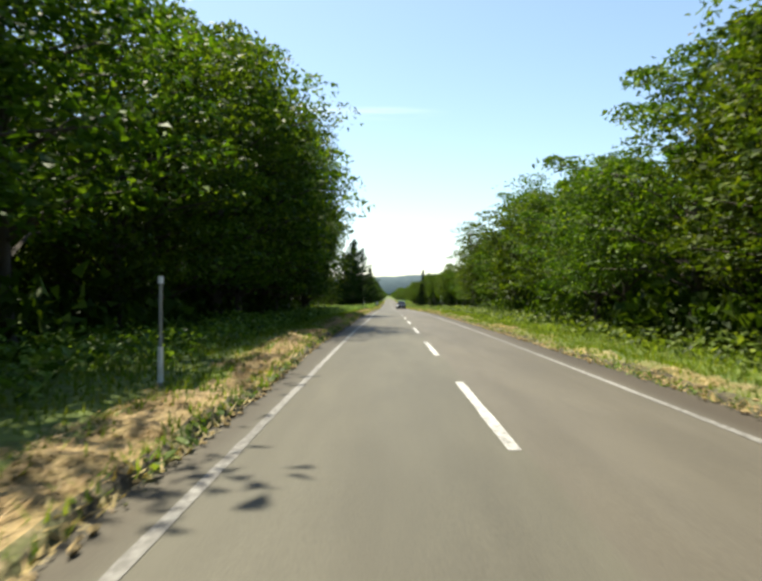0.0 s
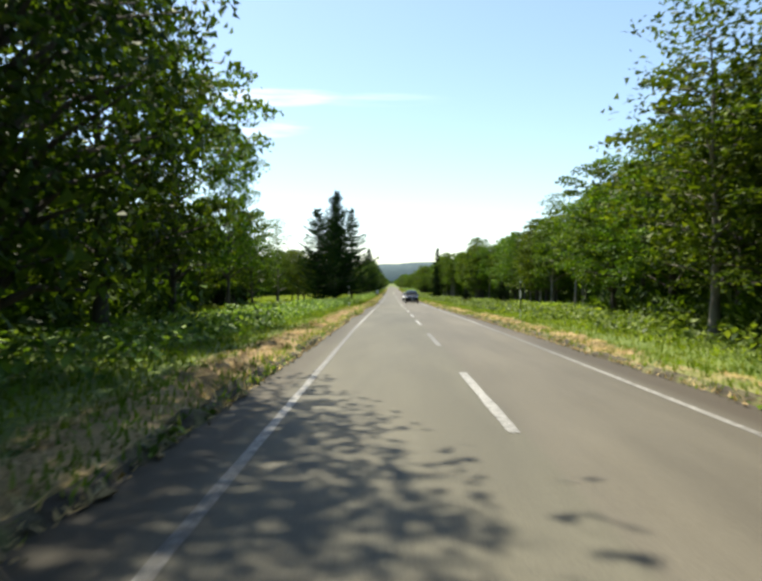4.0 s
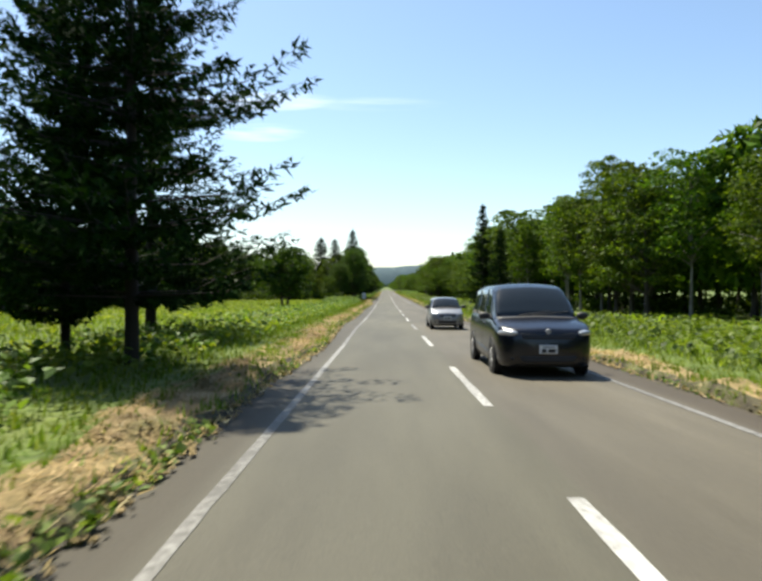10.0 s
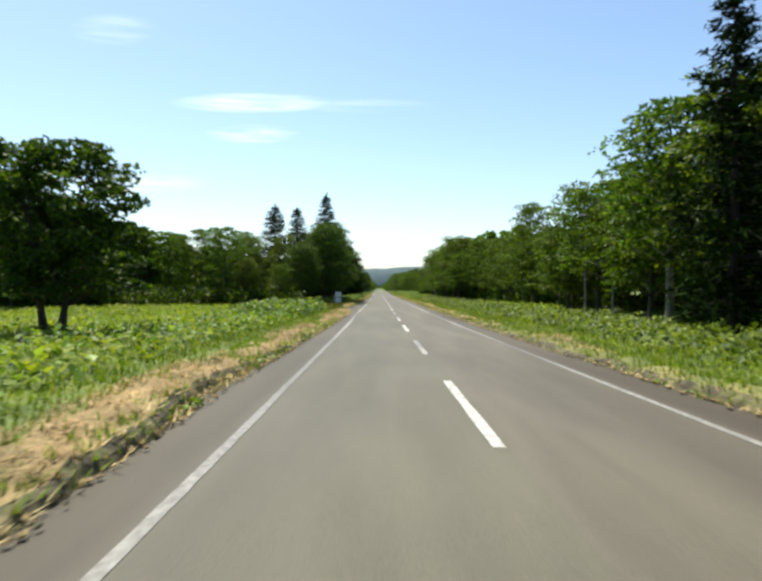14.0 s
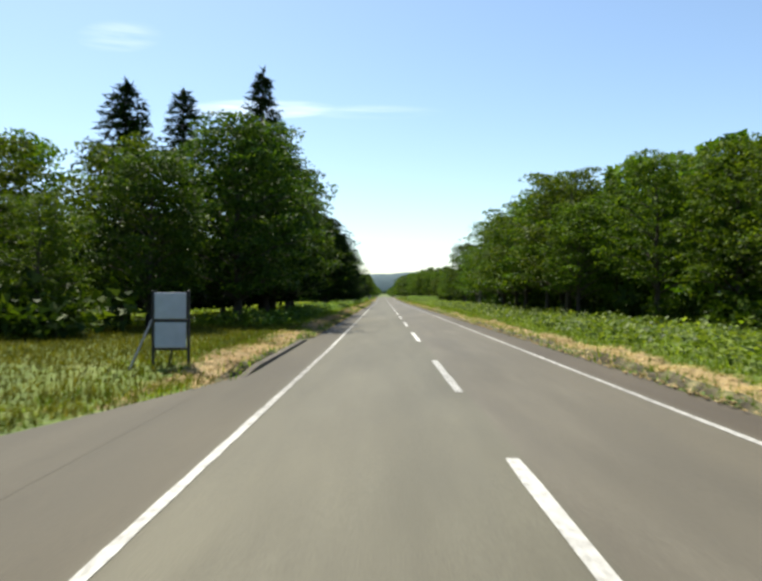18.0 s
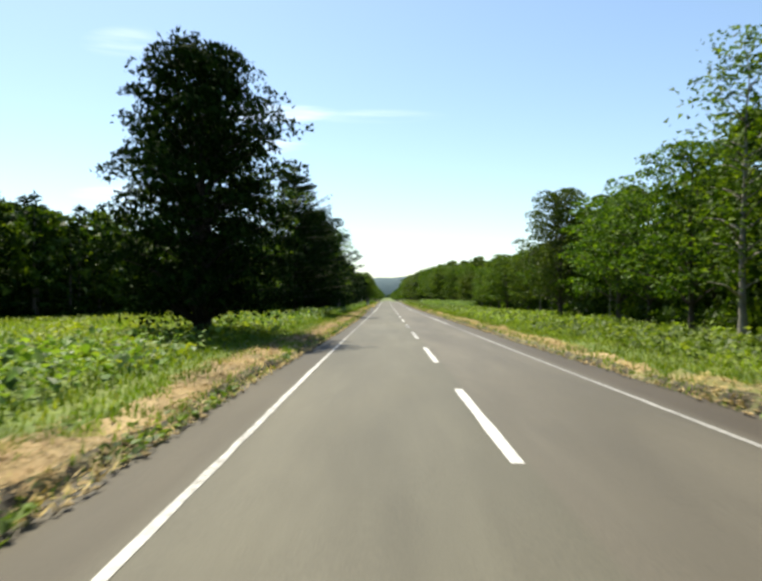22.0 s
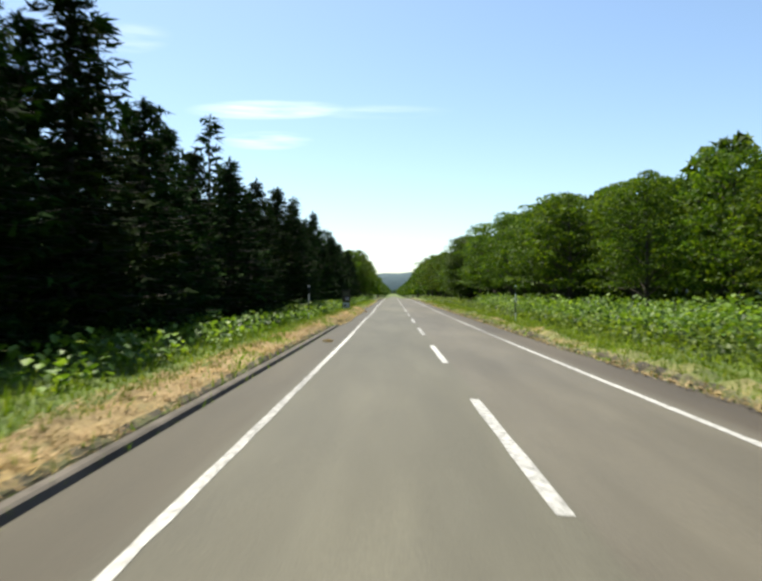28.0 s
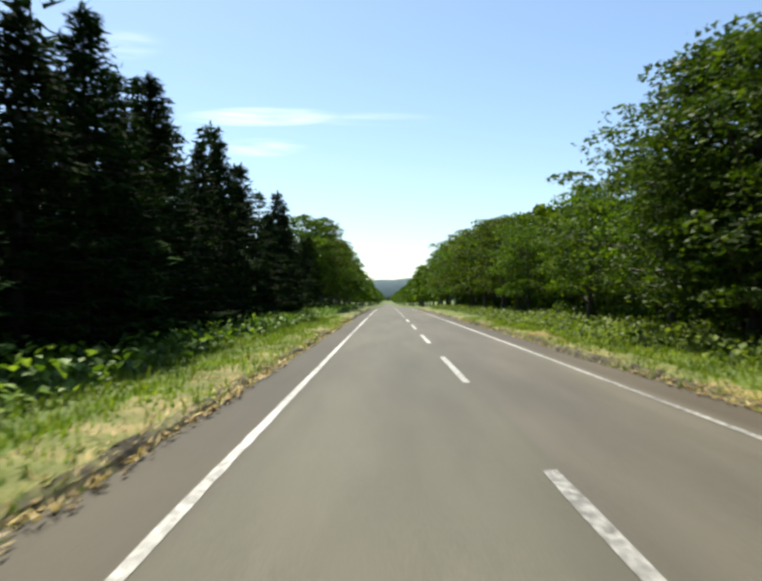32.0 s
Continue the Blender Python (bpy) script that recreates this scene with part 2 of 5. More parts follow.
def rod(bm, a, b, r1, r2=None, n=10):
    a, b = Vector(a), Vector(b)
    d = b - a
    m = Matrix.Translation((a + b) / 2) @ d.to_track_quat("Z", "Y").to_matrix().to_4x4()
    bmesh.ops.create_cone(bm, cap_ends=True, segments=n, radius1=r1, radius2=r1 if r2 is None else r2, depth=d.length, matrix=m)
    return bm


def thing(name, m, label, category, group=""):
    ob = new(name)
    ob.matrix_basis = m
    ob.empty_display_size = 0.2
    return tagged(ob, label, category, group)


class Pile:
    """Collects places and faces of one mesh."""
    def __init__(self):
        self.v, self.f, self.n = [], [], 0

    def add(self, v, f):
        v = np.asarray(v, float)
        self.v.append(v)
        self.f.append(np.asarray(f, int) + self.n)
        self.n += len(v)

    def arrays(self):
        return np.concatenate(self.v), [f for a in self.f for f in a.tolist()]


def tube(pile, pts, radii, n=6):
    """A tapered, bent tube through pts."""
    pts = np.asarray(pts, float)
    ring = []
    for i, p in enumerate(pts):
        d = pts[min(i + 1, len(pts) - 1)] - pts[max(i - 1, 0)]
        d = d / (np.linalg.norm(d) + 1e-9)
        a = np.cross(d, (0.31, 0.95, 0.05) if abs(d[2]) > 0.6 else (0, 0, 1))
        a /= np.linalg.norm(a) + 1e-9
        b = np.cross(d, a)
        an = np.arange(n) * 2 * np.pi / n
        ring.append(p + radii[i] * (np.cos(an)[:, None] * a + np.sin(an)[:, None] * b))
    v = np.concatenate(ring)
    f = []
    for i in range(len(pts) - 1):
        for k in range(n):
            f.append((i * n + k, i * n + (k + 1) % n, (i + 1) * n + (k + 1) % n, (i + 1) * n + k))
    pile.add(v, f)


def leaf_quads(rng, c, size, flat=0.5, slim=0.62, along=None):
    """Pointed leaves at the places c, turned at random."""
    n = len(c)
    nrm = rng.normal(size=(n, 3))
    nrm[:, 2] = nrm[:, 2] * (1 - flat) + flat * 1.6 * np.sign(rng.random(n) + 0.2)
    nrm /= np.linalg.norm(nrm, axis=1)[:, None]
    u = rng.normal(size=(n, 3)) if along is None else along + 0.25 * rng.normal(size=(n, 3))
    u -= (u * nrm).sum(1)[:, None] * nrm
    u /= np.linalg.norm(u, axis=1)[:, None] + 1e-9
    v = np.cross(nrm, u)
    s = (size * rng.uniform(0.65, 1.35, n))[:, None]
    verts = np.stack([c - u * s * 0.8 + v * s * slim, c + u * s * 1.2, c - u * s * 0.8 - v * s * slim], 1).reshape(-1, 3)
    return verts, np.arange(3 * n).reshape(n, 3)


# ---- trees: shapes 10 m high, made once and set out as copies ----
def broadleaf_shape(seed, h=10.0, base=0.2, radius=3.2, limbs=60, leaves=48, size=0.2, stems=1, lean=0.25, girth=1.0):
    """Trunk with limbs, and a crown of clumps of leaves: two pairs of arrays."""
    rng = np.random.default_rng(seed)
    stem, wood, crown = Pile(), Pile(), Pile()
    tops = []
    for s in range(stems):
        a = rng.uniform(0, 6.28)
        off = 0.0 if stems == 1 else 0.35
        z = np.linspace(0, 0.9 * h, 7)
        drift = np.cumsum(rng.normal(0, lean * 0.35, (7, 2)), 0) * (z / h)[:, None] + (z / h)[:, None] * (0 if stems == 1 else 1.2) * np.array([math.cos(a), math.sin(a)])
        pts = np.column_stack((off * math.cos(a) + drift[:, 0], off * math.sin(a) + drift[:, 1], z - 0.15))
        r = (0.018 * h * girth) * (1 - 0.85 * z / (0.9 * h)) * (1 if stems == 1 else 0.65)
        r[0] *= 1.45
        tube(stem, pts, r, 7)
        tops.append(pts)
    zb = base * h
    bumps = rng.uniform(0.62, 1.2, 9)
    for i in range(limbs):
        pts = tops[i % stems]
        q = (i + rng.random()) / limbs
        z1 = zb + (h - zb) * q ** 0.9
        prof = math.sqrt(max(0.02, 1 - ((z1 - (zb + 0.42 * (h - zb))) / (0.62 * (h - zb))) ** 2))
        az_ = i * 2.39996 + rng.uniform(-0.4, 0.4)
        reach = radius * prof * bumps[int(az_ / 6.283 * 9) % 9] * rng.uniform(0.55, 1.08)
        start_z = max(zb * 0.75, z1 - 0.55 * reach)
        k = min(1.0, start_z / (0.9 * h))
        o = np.array([np.interp(start_z, pts[:, 2], pts[:, j]) for j in range(2)] + [start_z])
        end = np.array([o[0] + reach * math.cos(az_), o[1] + reach * math.sin(az_), z1])
        mid = (o + end) / 2 + np.array([0, 0, 0.12 * reach])
        r0 = 0.0075 * h * (1 - 0.7 * k)
        tube(wood, [o, mid, end], [r0, r0 * 0.6, r0 * 0.2], 4)
        for c, m in ((end, leaves), ((mid + end) / 2, leaves // 2), (mid, leaves // 4)):
            if m < 2:
                continue
            rad = 0.078 * h * rng.uniform(0.65, 1.35)
            d = rng.normal(size=(m, 3))
            d /= np.linalg.norm(d, axis=1)[:, None]
            d *= (rng.random(m) ** 0.45)[:, None] * rad * np.array([1.3, 1.3, 0.48])
            dome = rng.random(m) < 0.6
            d[dome, 2] = 0.45 * rad * (1 - (d[dome, 0] ** 2 + d[dome, 1] ** 2) / (1.6 * rad * rad)) + rng.normal(0, 0.06 * rad, int(dome.sum()))
            crown.add(*leaf_quads(rng, c + d, size))
    return stem.arrays(), wood.arrays(), crown.arrays()


def conifer_shape(seed, h=10.0, base=0.08, spread=0.2, step=0.33, per=7, sprays=9, size=0.26, droop=0.25, gaps=0.0, sweep=0.0, power=0.82, fan=0.25, tiers=0.0):
    """A straight trunk with whorls of branches carrying flat sprays of needles."""
    rng = np.random.default_rng(seed)
    stem, wood, crown = Pile(), Pile(), Pile()
    z = np.linspace(-0.15, h, 6)
    tube(stem, np.column_stack((0.02 * z * 0, 0 * z, z)), 0.0165 * h * (1 - z / h * 0.96) + 0.004, 7)
    zz = base * h
    while zz < 0.985 * h:
        t = zz / h
        lush = 1 + tiers * math.sin(zz * 3.1 + seed) + tiers * rng.uniform(-0.6, 0.6)
        for k in range(per):
            if rng.random() < gaps:
                continue
            az_ = rng.uniform(0, 6.283)
            reach = lush * h * spread * (1 - t) ** power * (0.45 + 0.8 * rng.random() ** 0.8) * (0.65 + 0.35 * min(1, t / 0.16)) + 0.12
            d = np.array([math.cos(az_), math.sin(az_), 0])
            q = np.linspace(0, 1, 4)
            zc = zz - droop * reach * q + (0.28 + sweep) * reach * q ** 2.2 + rng.uniform(-0.1, 0.1)
            pts = d[None] * (q * reach)[:, None]
            pts[:, 2] = zc
            tube(wood, pts[[0, 2, 3]], [0.018 + 0.008 * (1 - t), 0.011, 0.004], 3)
            m = max(3, int(sprays * (0.35 + reach / (h * spread))))
            w = rng.random(m) ** 0.75
            c = np.column_stack([np.interp(w, q, pts[:, j]) for j in range(3)])
            side = np.array([-d[1], d[0], 0]) * rng.choice([-1, 1], m)[:, None]
            al = d[None] * 0.9 + side * rng.uniform(0.3, 1.0, m)[:, None] + np.array([0, 0, -0.22])
            c = c + al * size * 0.45 + side * (fan * reach * rng.random(m) * w * (1.15 - w))[:, None]
            c[:, 2] -= rng.uniform(0, 0.12, m)
            crown.add(*leaf_quads(rng, c, size * (0.55 + 0.45 * (1 - t)), flat=0.75, slim=0.36, along=al))
        zz += step * rng.uniform(0.7, 1.2) * (1.15 - 0.55 * t)
    crown.add(*leaf_quads(rng, np.column_stack((rng.normal(0, 0.04, 14), rng.normal(0, 0.04, 14), rng.uniform(0.95, 1.0, 14) * h)), 0.13, flat=0.1, slim=0.3,
                          along=np.tile([0.0, 0, 1.0], (14, 1))))
    return stem.arrays(), wood.arrays(), crown.arrays()


def bush_shape(seed, h=1.0, radius=0.8, clumps=13, leaves=20, size=0.11):
    """A bush of many clumps on thin stems."""
    rng = np.random.default_rng(seed)
    stem, wood, crown = Pile(), Pile(), Pile()
    tube(stem, [(0, 0, -0.05), (0, 0, 0.4 * h)], [0.02, 0.01], 4)
    for i in range(clumps):
        a, q = i * 2.4, rng.random() ** 0.5
        c = np.array([q * radius * math.cos(a), q * radius * math.sin(a), h * (0.2 + 0.75 * rng.random() * (1 - 0.5 * q * q))])
        tube(wood, [(0, 0, 0), c * np.array([0.5, 0.5, 0.6]), c], [0.015, 0.01, 0.004], 3)
        d = rng.normal(size=(leaves, 3)) * np.array([0.2, 0.2, 0.15]) * h
        crown.add(*leaf_quads(rng, c + d, size))
    return stem.arrays(), wood.arrays(), crown.arrays()


SHAPES = {}
for k in range(4):   # by the roadside, leafy far down
    SHAPES["edge", k] = (*broadleaf_shape(10 + k, base=0.22, radius=3.5, limbs=46, leaves=90, size=0.124), BARK, LEAF)
for k in range(2):   # close to the road, with small leaves
    SHAPES["near", k] = (*broadleaf_shape(20 + k, base=0.24, radius=3.4, limbs=58, leaves=114, size=0.090), BARK, LEAF)
for k in range(2):   # full crowns on the verge, leafy almost to the grass
    SHAPES["lush", k] = (*broadleaf_shape(24 + k, base=0.12, radius=3.4, limbs=64, leaves=114, size=0.090), BARK, LEAF)
for k in range(3):   # with a bare pale trunk
    SHAPES["wood", k] = (*broadleaf_shape(30 + k, base=0.36, radius=2.6, limbs=42, leaves=76, size=0.118, girth=0.62), PALE_BARK, LEAF)
for k in range(3):   # tall old trees over the verge
    SHAPES["tall", k] = (*broadleaf_shape(50 + k, base=0.15, radius=3.2, limbs=72, leaves=132, size=0.094), BARK, LEAF_DARK)
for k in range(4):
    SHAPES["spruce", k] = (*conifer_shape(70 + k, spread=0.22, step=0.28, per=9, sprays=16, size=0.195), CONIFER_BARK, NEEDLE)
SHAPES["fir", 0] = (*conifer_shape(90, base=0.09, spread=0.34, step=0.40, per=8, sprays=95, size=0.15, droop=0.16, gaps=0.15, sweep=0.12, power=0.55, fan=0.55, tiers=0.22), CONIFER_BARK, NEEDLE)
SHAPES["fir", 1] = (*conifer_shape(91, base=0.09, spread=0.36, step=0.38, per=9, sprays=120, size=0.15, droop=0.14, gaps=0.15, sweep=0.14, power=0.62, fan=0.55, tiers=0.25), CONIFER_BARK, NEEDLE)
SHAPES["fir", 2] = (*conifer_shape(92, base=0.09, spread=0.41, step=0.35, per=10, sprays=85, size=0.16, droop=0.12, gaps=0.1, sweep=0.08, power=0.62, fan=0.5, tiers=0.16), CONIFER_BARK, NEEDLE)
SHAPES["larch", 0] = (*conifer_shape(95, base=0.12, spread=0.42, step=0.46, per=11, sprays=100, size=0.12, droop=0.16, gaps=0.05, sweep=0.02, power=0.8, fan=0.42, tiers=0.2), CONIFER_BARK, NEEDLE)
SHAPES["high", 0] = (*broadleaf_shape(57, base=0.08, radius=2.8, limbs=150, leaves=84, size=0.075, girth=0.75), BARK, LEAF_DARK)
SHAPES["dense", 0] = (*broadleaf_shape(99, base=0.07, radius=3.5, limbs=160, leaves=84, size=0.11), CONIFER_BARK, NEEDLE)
SHAPES["spread", 0] = (*broadleaf_shape(61, base=0.14, radius=4.0, limbs=170, leaves=150, size=0.085), BARK, LEAF_DARK)
SHAPES["birch", 0] = (*broadleaf_shape(97, base=0.2, radius=1.5, limbs=40, leaves=40, size=0.08, lean=0.15, girth=0.55), PALE_BARK, LEAF)
SHAPES["oak", 0] = (*broadleaf_shape(98, base=0.2, radius=4.2, limbs=110, leaves=60, size=0.17, stems=4, girth=1.5), BARK, LEAF_DARK)
for k in range(3):   # light shapes for the back rows
    SHAPES["bush", k] = (*bush_shape(140 + k), BARK, LEAF_DARK)
    SHAPES["far", k] = (*broadleaf_shape(110 + k, base=0.2, radius=3.1, limbs=33, leaves=16, size=0.40), BARK, LEAF)
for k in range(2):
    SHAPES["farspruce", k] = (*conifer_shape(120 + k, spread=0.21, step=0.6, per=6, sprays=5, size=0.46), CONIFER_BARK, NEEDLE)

TREE_LABELS = {
    "near": "leafy broadleaf tree standing close to the verge", "lush": "full-crowned broadleaf tree leafy almost to the grass", "edge": "leafy broadleaf tree with low branches beside the road", "wood": "slender broadleaf tree with a bare pale trunk at the wood's edge",
    "tall": "tall dark broadleaf tree overhanging the road verge", "spruce": "dark green pointed spruce in a dense roadside row",
    "fir": "big dark fir with layered spreading branches on the verge", "larch": "tall open conifer with long upswept branches by the road",
    "high": "very tall broadleaf tree with its crown high over the verge", "spread": "big spreading broadleaf tree leaning over the verge", "dense": "broad dark evergreen with dense foliage down to the grass", "birch": "slim light-crowned birch with an airy top", "oak": "round-crowned lone oak with several stems in the meadow"}
TREE_NAMES = {"near": "broadleaf_tree", "lush": "broadleaf_tree", "edge": "broadleaf_tree", "wood": "pale_trunked_tree", "tall": "tall_broadleaf_tree", "spruce": "spruce", "fir": "fir_tree", "larch": "larch", "high": "high_crowned_tree", "spread": "spreading_tree", "dense": "evergreen_tree", "birch": "birch", "oak": "oak"}
TREE_GROUPS = {"near": "broadleaf trees along the road", "lush": "broadleaf trees along the road", "edge": "broadleaf trees along the road", "wood": "trees of the wood's edge", "tall": "tall trees over the verge", "spruce": "row of spruces"}
FIRST = {}


def ground_z(x, y):
    """Height of the ground beside the road."""
    side = np.clip((np.abs(x) - 3.8) / 1.2, 0, 1)
    roll = 0.10 * np.sin(x * 0.21 + 0.7) * np.cos(y * 0.083) + 0.05 * np.sin(y * 0.31 + x * 0.4)
    far = np.clip((np.abs(x) - 7.0) / 30.0, 0, 1)
    drive = np.clip((np.abs(y - 250.2) - 4.4) / 1.6, 0, 1) * np.clip((np.abs(y - 455.2) - 2.7) / 1.2, 0, 1)
    side = np.where(np.asarray(x) < 0, side * drive, side)
    return road_z(y) - 0.05 + side * (0.14 + roll * (0.5 + far))


def tree(kind, k, x, y, h, turn, wide=1.0):
    """Sets out one tree of that shape, h metres high."""
    s = h / 10.0
    m = pose(x, y, float(ground_z(x, y)) - 0.03, 0, 0, turn) @ Matrix.Diagonal((s * wide, s * wide, s, 1))
    if (kind, k) in FIRST:
        first = FIRST[kind, k]
        return copy_thing(first, m @ Matrix.Diagonal((*(1 / q for q in first.scale), 1)))
    (sv, sf), (wv, wf), (cv, cf), bark, leaf = SHAPES[kind, k]
    ob = thing(TREE_NAMES[kind], Matrix.Identity(4), TREE_LABELS[kind], "tree", TREE_GROUPS.get(kind, ""))
    mesh_part("trunk", sv, sf, bark, ob, smooth=True)
    tagged(mesh_part("branch_work", wv, wf, bark, ob), kind="stuff")
    mesh_part("crown", cv, cf, leaf, ob)
    ob.matrix_basis = m
    FIRST[kind, k] = ob
    return ob


# ---- large structure ----
LEFT_LINE, RIGHT_LINE, LEFT_EDGE, RIGHT_EDGE = -2.70, 2.68, -3.85, 3.75
# where the turf's edge lies over the asphalt: y, distance from the centre line
LEFT_TURF = ((-40, 3.30), (14, 3.22), (18, 3.25), (30, 3.45), (46, 3.38), (58, 3.5), (88, 3.46), (95, 3.63), (101, 3.34), (106, 3.40), (113, 3.64), (118, 3.64), (127, 3.30), (131, 3.28), (140, 3.38), (146, 3.46), (154, 3.30), (158, 3.40),
             (167, 3.67), (172, 3.74), (181, 3.56), (194, 3.58), (199, 3.76), (225, 3.5), (236, 3.45), (246, 3.55), (255, 3.82), (268, 3.82), (290, 3.7), (305, 3.66), (310, 3.70), (334, 3.43), (339, 3.50), (349, 3.40), (382, 3.72), (384, 3.80),
             (423, 3.80), (427, 3.66), (432, 3.72), (443, 3.66), (451, 3.85), (458, 3.8), (560, 3.75))
RIGHT_TURF = ((-40, 3.48), (17, 3.47), (40, 3.45), (91, 3.44), (112, 3.2), (120, 3.2), (130, 3.35), (144, 3.52), (197, 3.64), (238, 3.60), (266, 3.74), (296, 3.74), (322, 3.58), (352, 3.57), (398, 3.70), (430, 3.76), (463, 3.58), (560, 3.60))


def turf_edge(side, y):
    a = np.array(LEFT_TURF if side < 0 else RIGHT_TURF)
    return np.interp(y, a[:, 0], a[:, 1])


def hug(x, y):
    """Moves places on the verge along with the turf's edge; those past 6.4 m stay."""
    left = x < 0
    shift = np.where(left, LEFT_EDGE + turf_edge(-1, y), RIGHT_EDGE - turf_edge(1, y))
    return x - shift * np.clip((6.4 - np.abs(x)) / 1.6, 0, 1)


YS = np.concatenate((np.arange(-40, 560, 2.0), np.arange(560, 1000, 10.0), np.arange(1000, 1500, 50.0)))


def strip(name, xs, zs, ys, mat, parent=None, label=""):
    """A strip along the road with the cross-section xs, zs (numbers, or one a step)."""
    n, m = len(xs), len(ys)
    v = np.zeros((m, n, 3))
    for i in range(n):
        v[:, i, 0] = xs[i]
        v[:, i, 1] = ys
        v[:, i, 2] = road_z(ys) + zs[i]
    f = [(a * n + b, a * n + b + 1, (a + 1) * n + b + 1, (a + 1) * n + b) for a in range(m - 1) for b in range(n - 1)]
    return mesh_part(name, v.reshape(-1, 3), f, mat, parent, label)


def build_ground():
    xs = np.concatenate((-np.array([4500, 1500, 500, 200, 100, 60, 45, 36, 30, 26, 22, 19, 16, 14, 12, 10, 8.5, 7, 6, 5, 4.4, 3.8]), [0], [3.7, 4.3, 5, 6, 7, 8.5, 10, 12, 14, 16, 19, 22, 26, 30, 36, 45, 60, 100, 200, 500, 1500, 4500]))
    ys = np.concatenate(([-4000, -1000, -200, -60], np.arange(-40, 243, 3.0), np.arange(243, 258, 0.8), np.arange(258, 450, 3.0), np.arange(450, 467, 0.8), np.arange(467, 560, 3.0), np.arange(560, 1000, 15.0), [1000, 1200, 1500, 2200, 3200, 4900]))
    X, Y = np.meshgrid(xs, ys)
    Z = ground_z(X, np.clip(Y, -40, 1490))
    n = len(xs)
    f = [(a * n + b, a * n + b + 1, (a + 1) * n + b + 1, (a + 1) * n + b) for a in range(len(ys) - 1) for b in range(n - 1)]
    ob = mesh_part("ground", np.stack((X, Y, Z), -1).reshape(-1, 3), f, GROUND, smooth=True)
    return tagged(ob, "green meadow ground with patches of thin grass", "ground", kind="structure")


build_ground()
road = tagged(strip("road", [LEFT_EDGE - 0.25, -1.4, 0, 1.4, RIGHT_EDGE + 0.25], [-0.03, 0.0, 0.015, 0.0, -0.03], YS, ASPHALT),
              "weathered grey asphalt two-lane road", "road", kind="structure")


def crown_z(x):
    return np.interp(x, [LEFT_EDGE - 0.25, -1.4, 0, 1.4, RIGHT_EDGE + 0.25], [-0.03, 0.0, 0.015, 0.0, -0.03])


LEFT_PAINT = ((-40, 2.70), (38, 2.68), (50, 2.54), (60, 2.55), (84, 2.70), (156, 2.70), (167, 2.80), (180, 2.70), (225, 2.72), (235, 2.84), (248, 2.80), (262, 2.70), (300, 2.72), (313, 2.78), (340, 2.78), (352, 2.74), (360, 2.71), (413, 2.71), (427, 2.79), (443, 2.74), (460, 2.86), (560, 2.84))
RIGHT_PAINT = ((-40, 2.68), (36, 2.62), (52, 2.52), (64, 2.55), (90, 2.70), (300, 2.70), (320, 2.60), (355, 2.58), (370, 2.64), (392, 2.56), (412, 2.56), (430, 2.62), (560, 2.62))


def edge_line(name, x, y0, y1, mat, w=0.112):
    ys = np.arange(y0, y1, 0.4)
    a = np.array(LEFT_PAINT if x < 0 else RIGHT_PAINT)
    return painted(name, math.copysign(1, x) * np.interp(ys, a[:, 0], a[:, 1]), ys, mat, w)


def painted(name, x, ys, mat, w):
    y0 = ys[0]
    rng = np.random.default_rng(int(abs(x[0]) * 100 + y0 + 1000))
    slow = np.convolve(rng.normal(0, 0.006, len(ys) + 24), np.ones(25) / 25, "same")[12:-12]
    wob, wob2 = slow + rng.normal(0, 0.004, len(ys)), slow + rng.normal(0, 0.004, len(ys))
    return strip(name, [x - w / 2 + wob, x + w / 2 + wob2], [crown_z(x - w / 2) + 0.006, crown_z(x + w / 2) + 0.006], ys, mat, road, "worn white edge line")


edge_line("edge_line", LEFT_LINE, -40, 241, OLD_PAINT)
edge_line("edge_line", LEFT_LINE, 240.4, 284, MID_PAINT, 0.10)
edge_line("edge_line", LEFT_LINE, 283.6, 380, MID_PAINT, 0.09)
edge_line("edge_line", LEFT_LINE, 379.6, 561, PAINT)
edge_line("edge_line", RIGHT_LINE, -40, 221, OLD_PAINT)
edge_line("edge_line", RIGHT_LINE, 220.4, 296, MID_PAINT, 0.10)
edge_line("edge_line", RIGHT_LINE, 295.6, 324, OLD_PAINT, 0.09)
edge_line("edge_line", RIGHT_LINE, 323.6, 342, MID_PAINT, 0.09)
edge_line("edge_line", RIGHT_LINE, 341.6, 384, MID_PAINT)
edge_line("edge_line", RIGHT_LINE, 383.6, 561, PAINT)

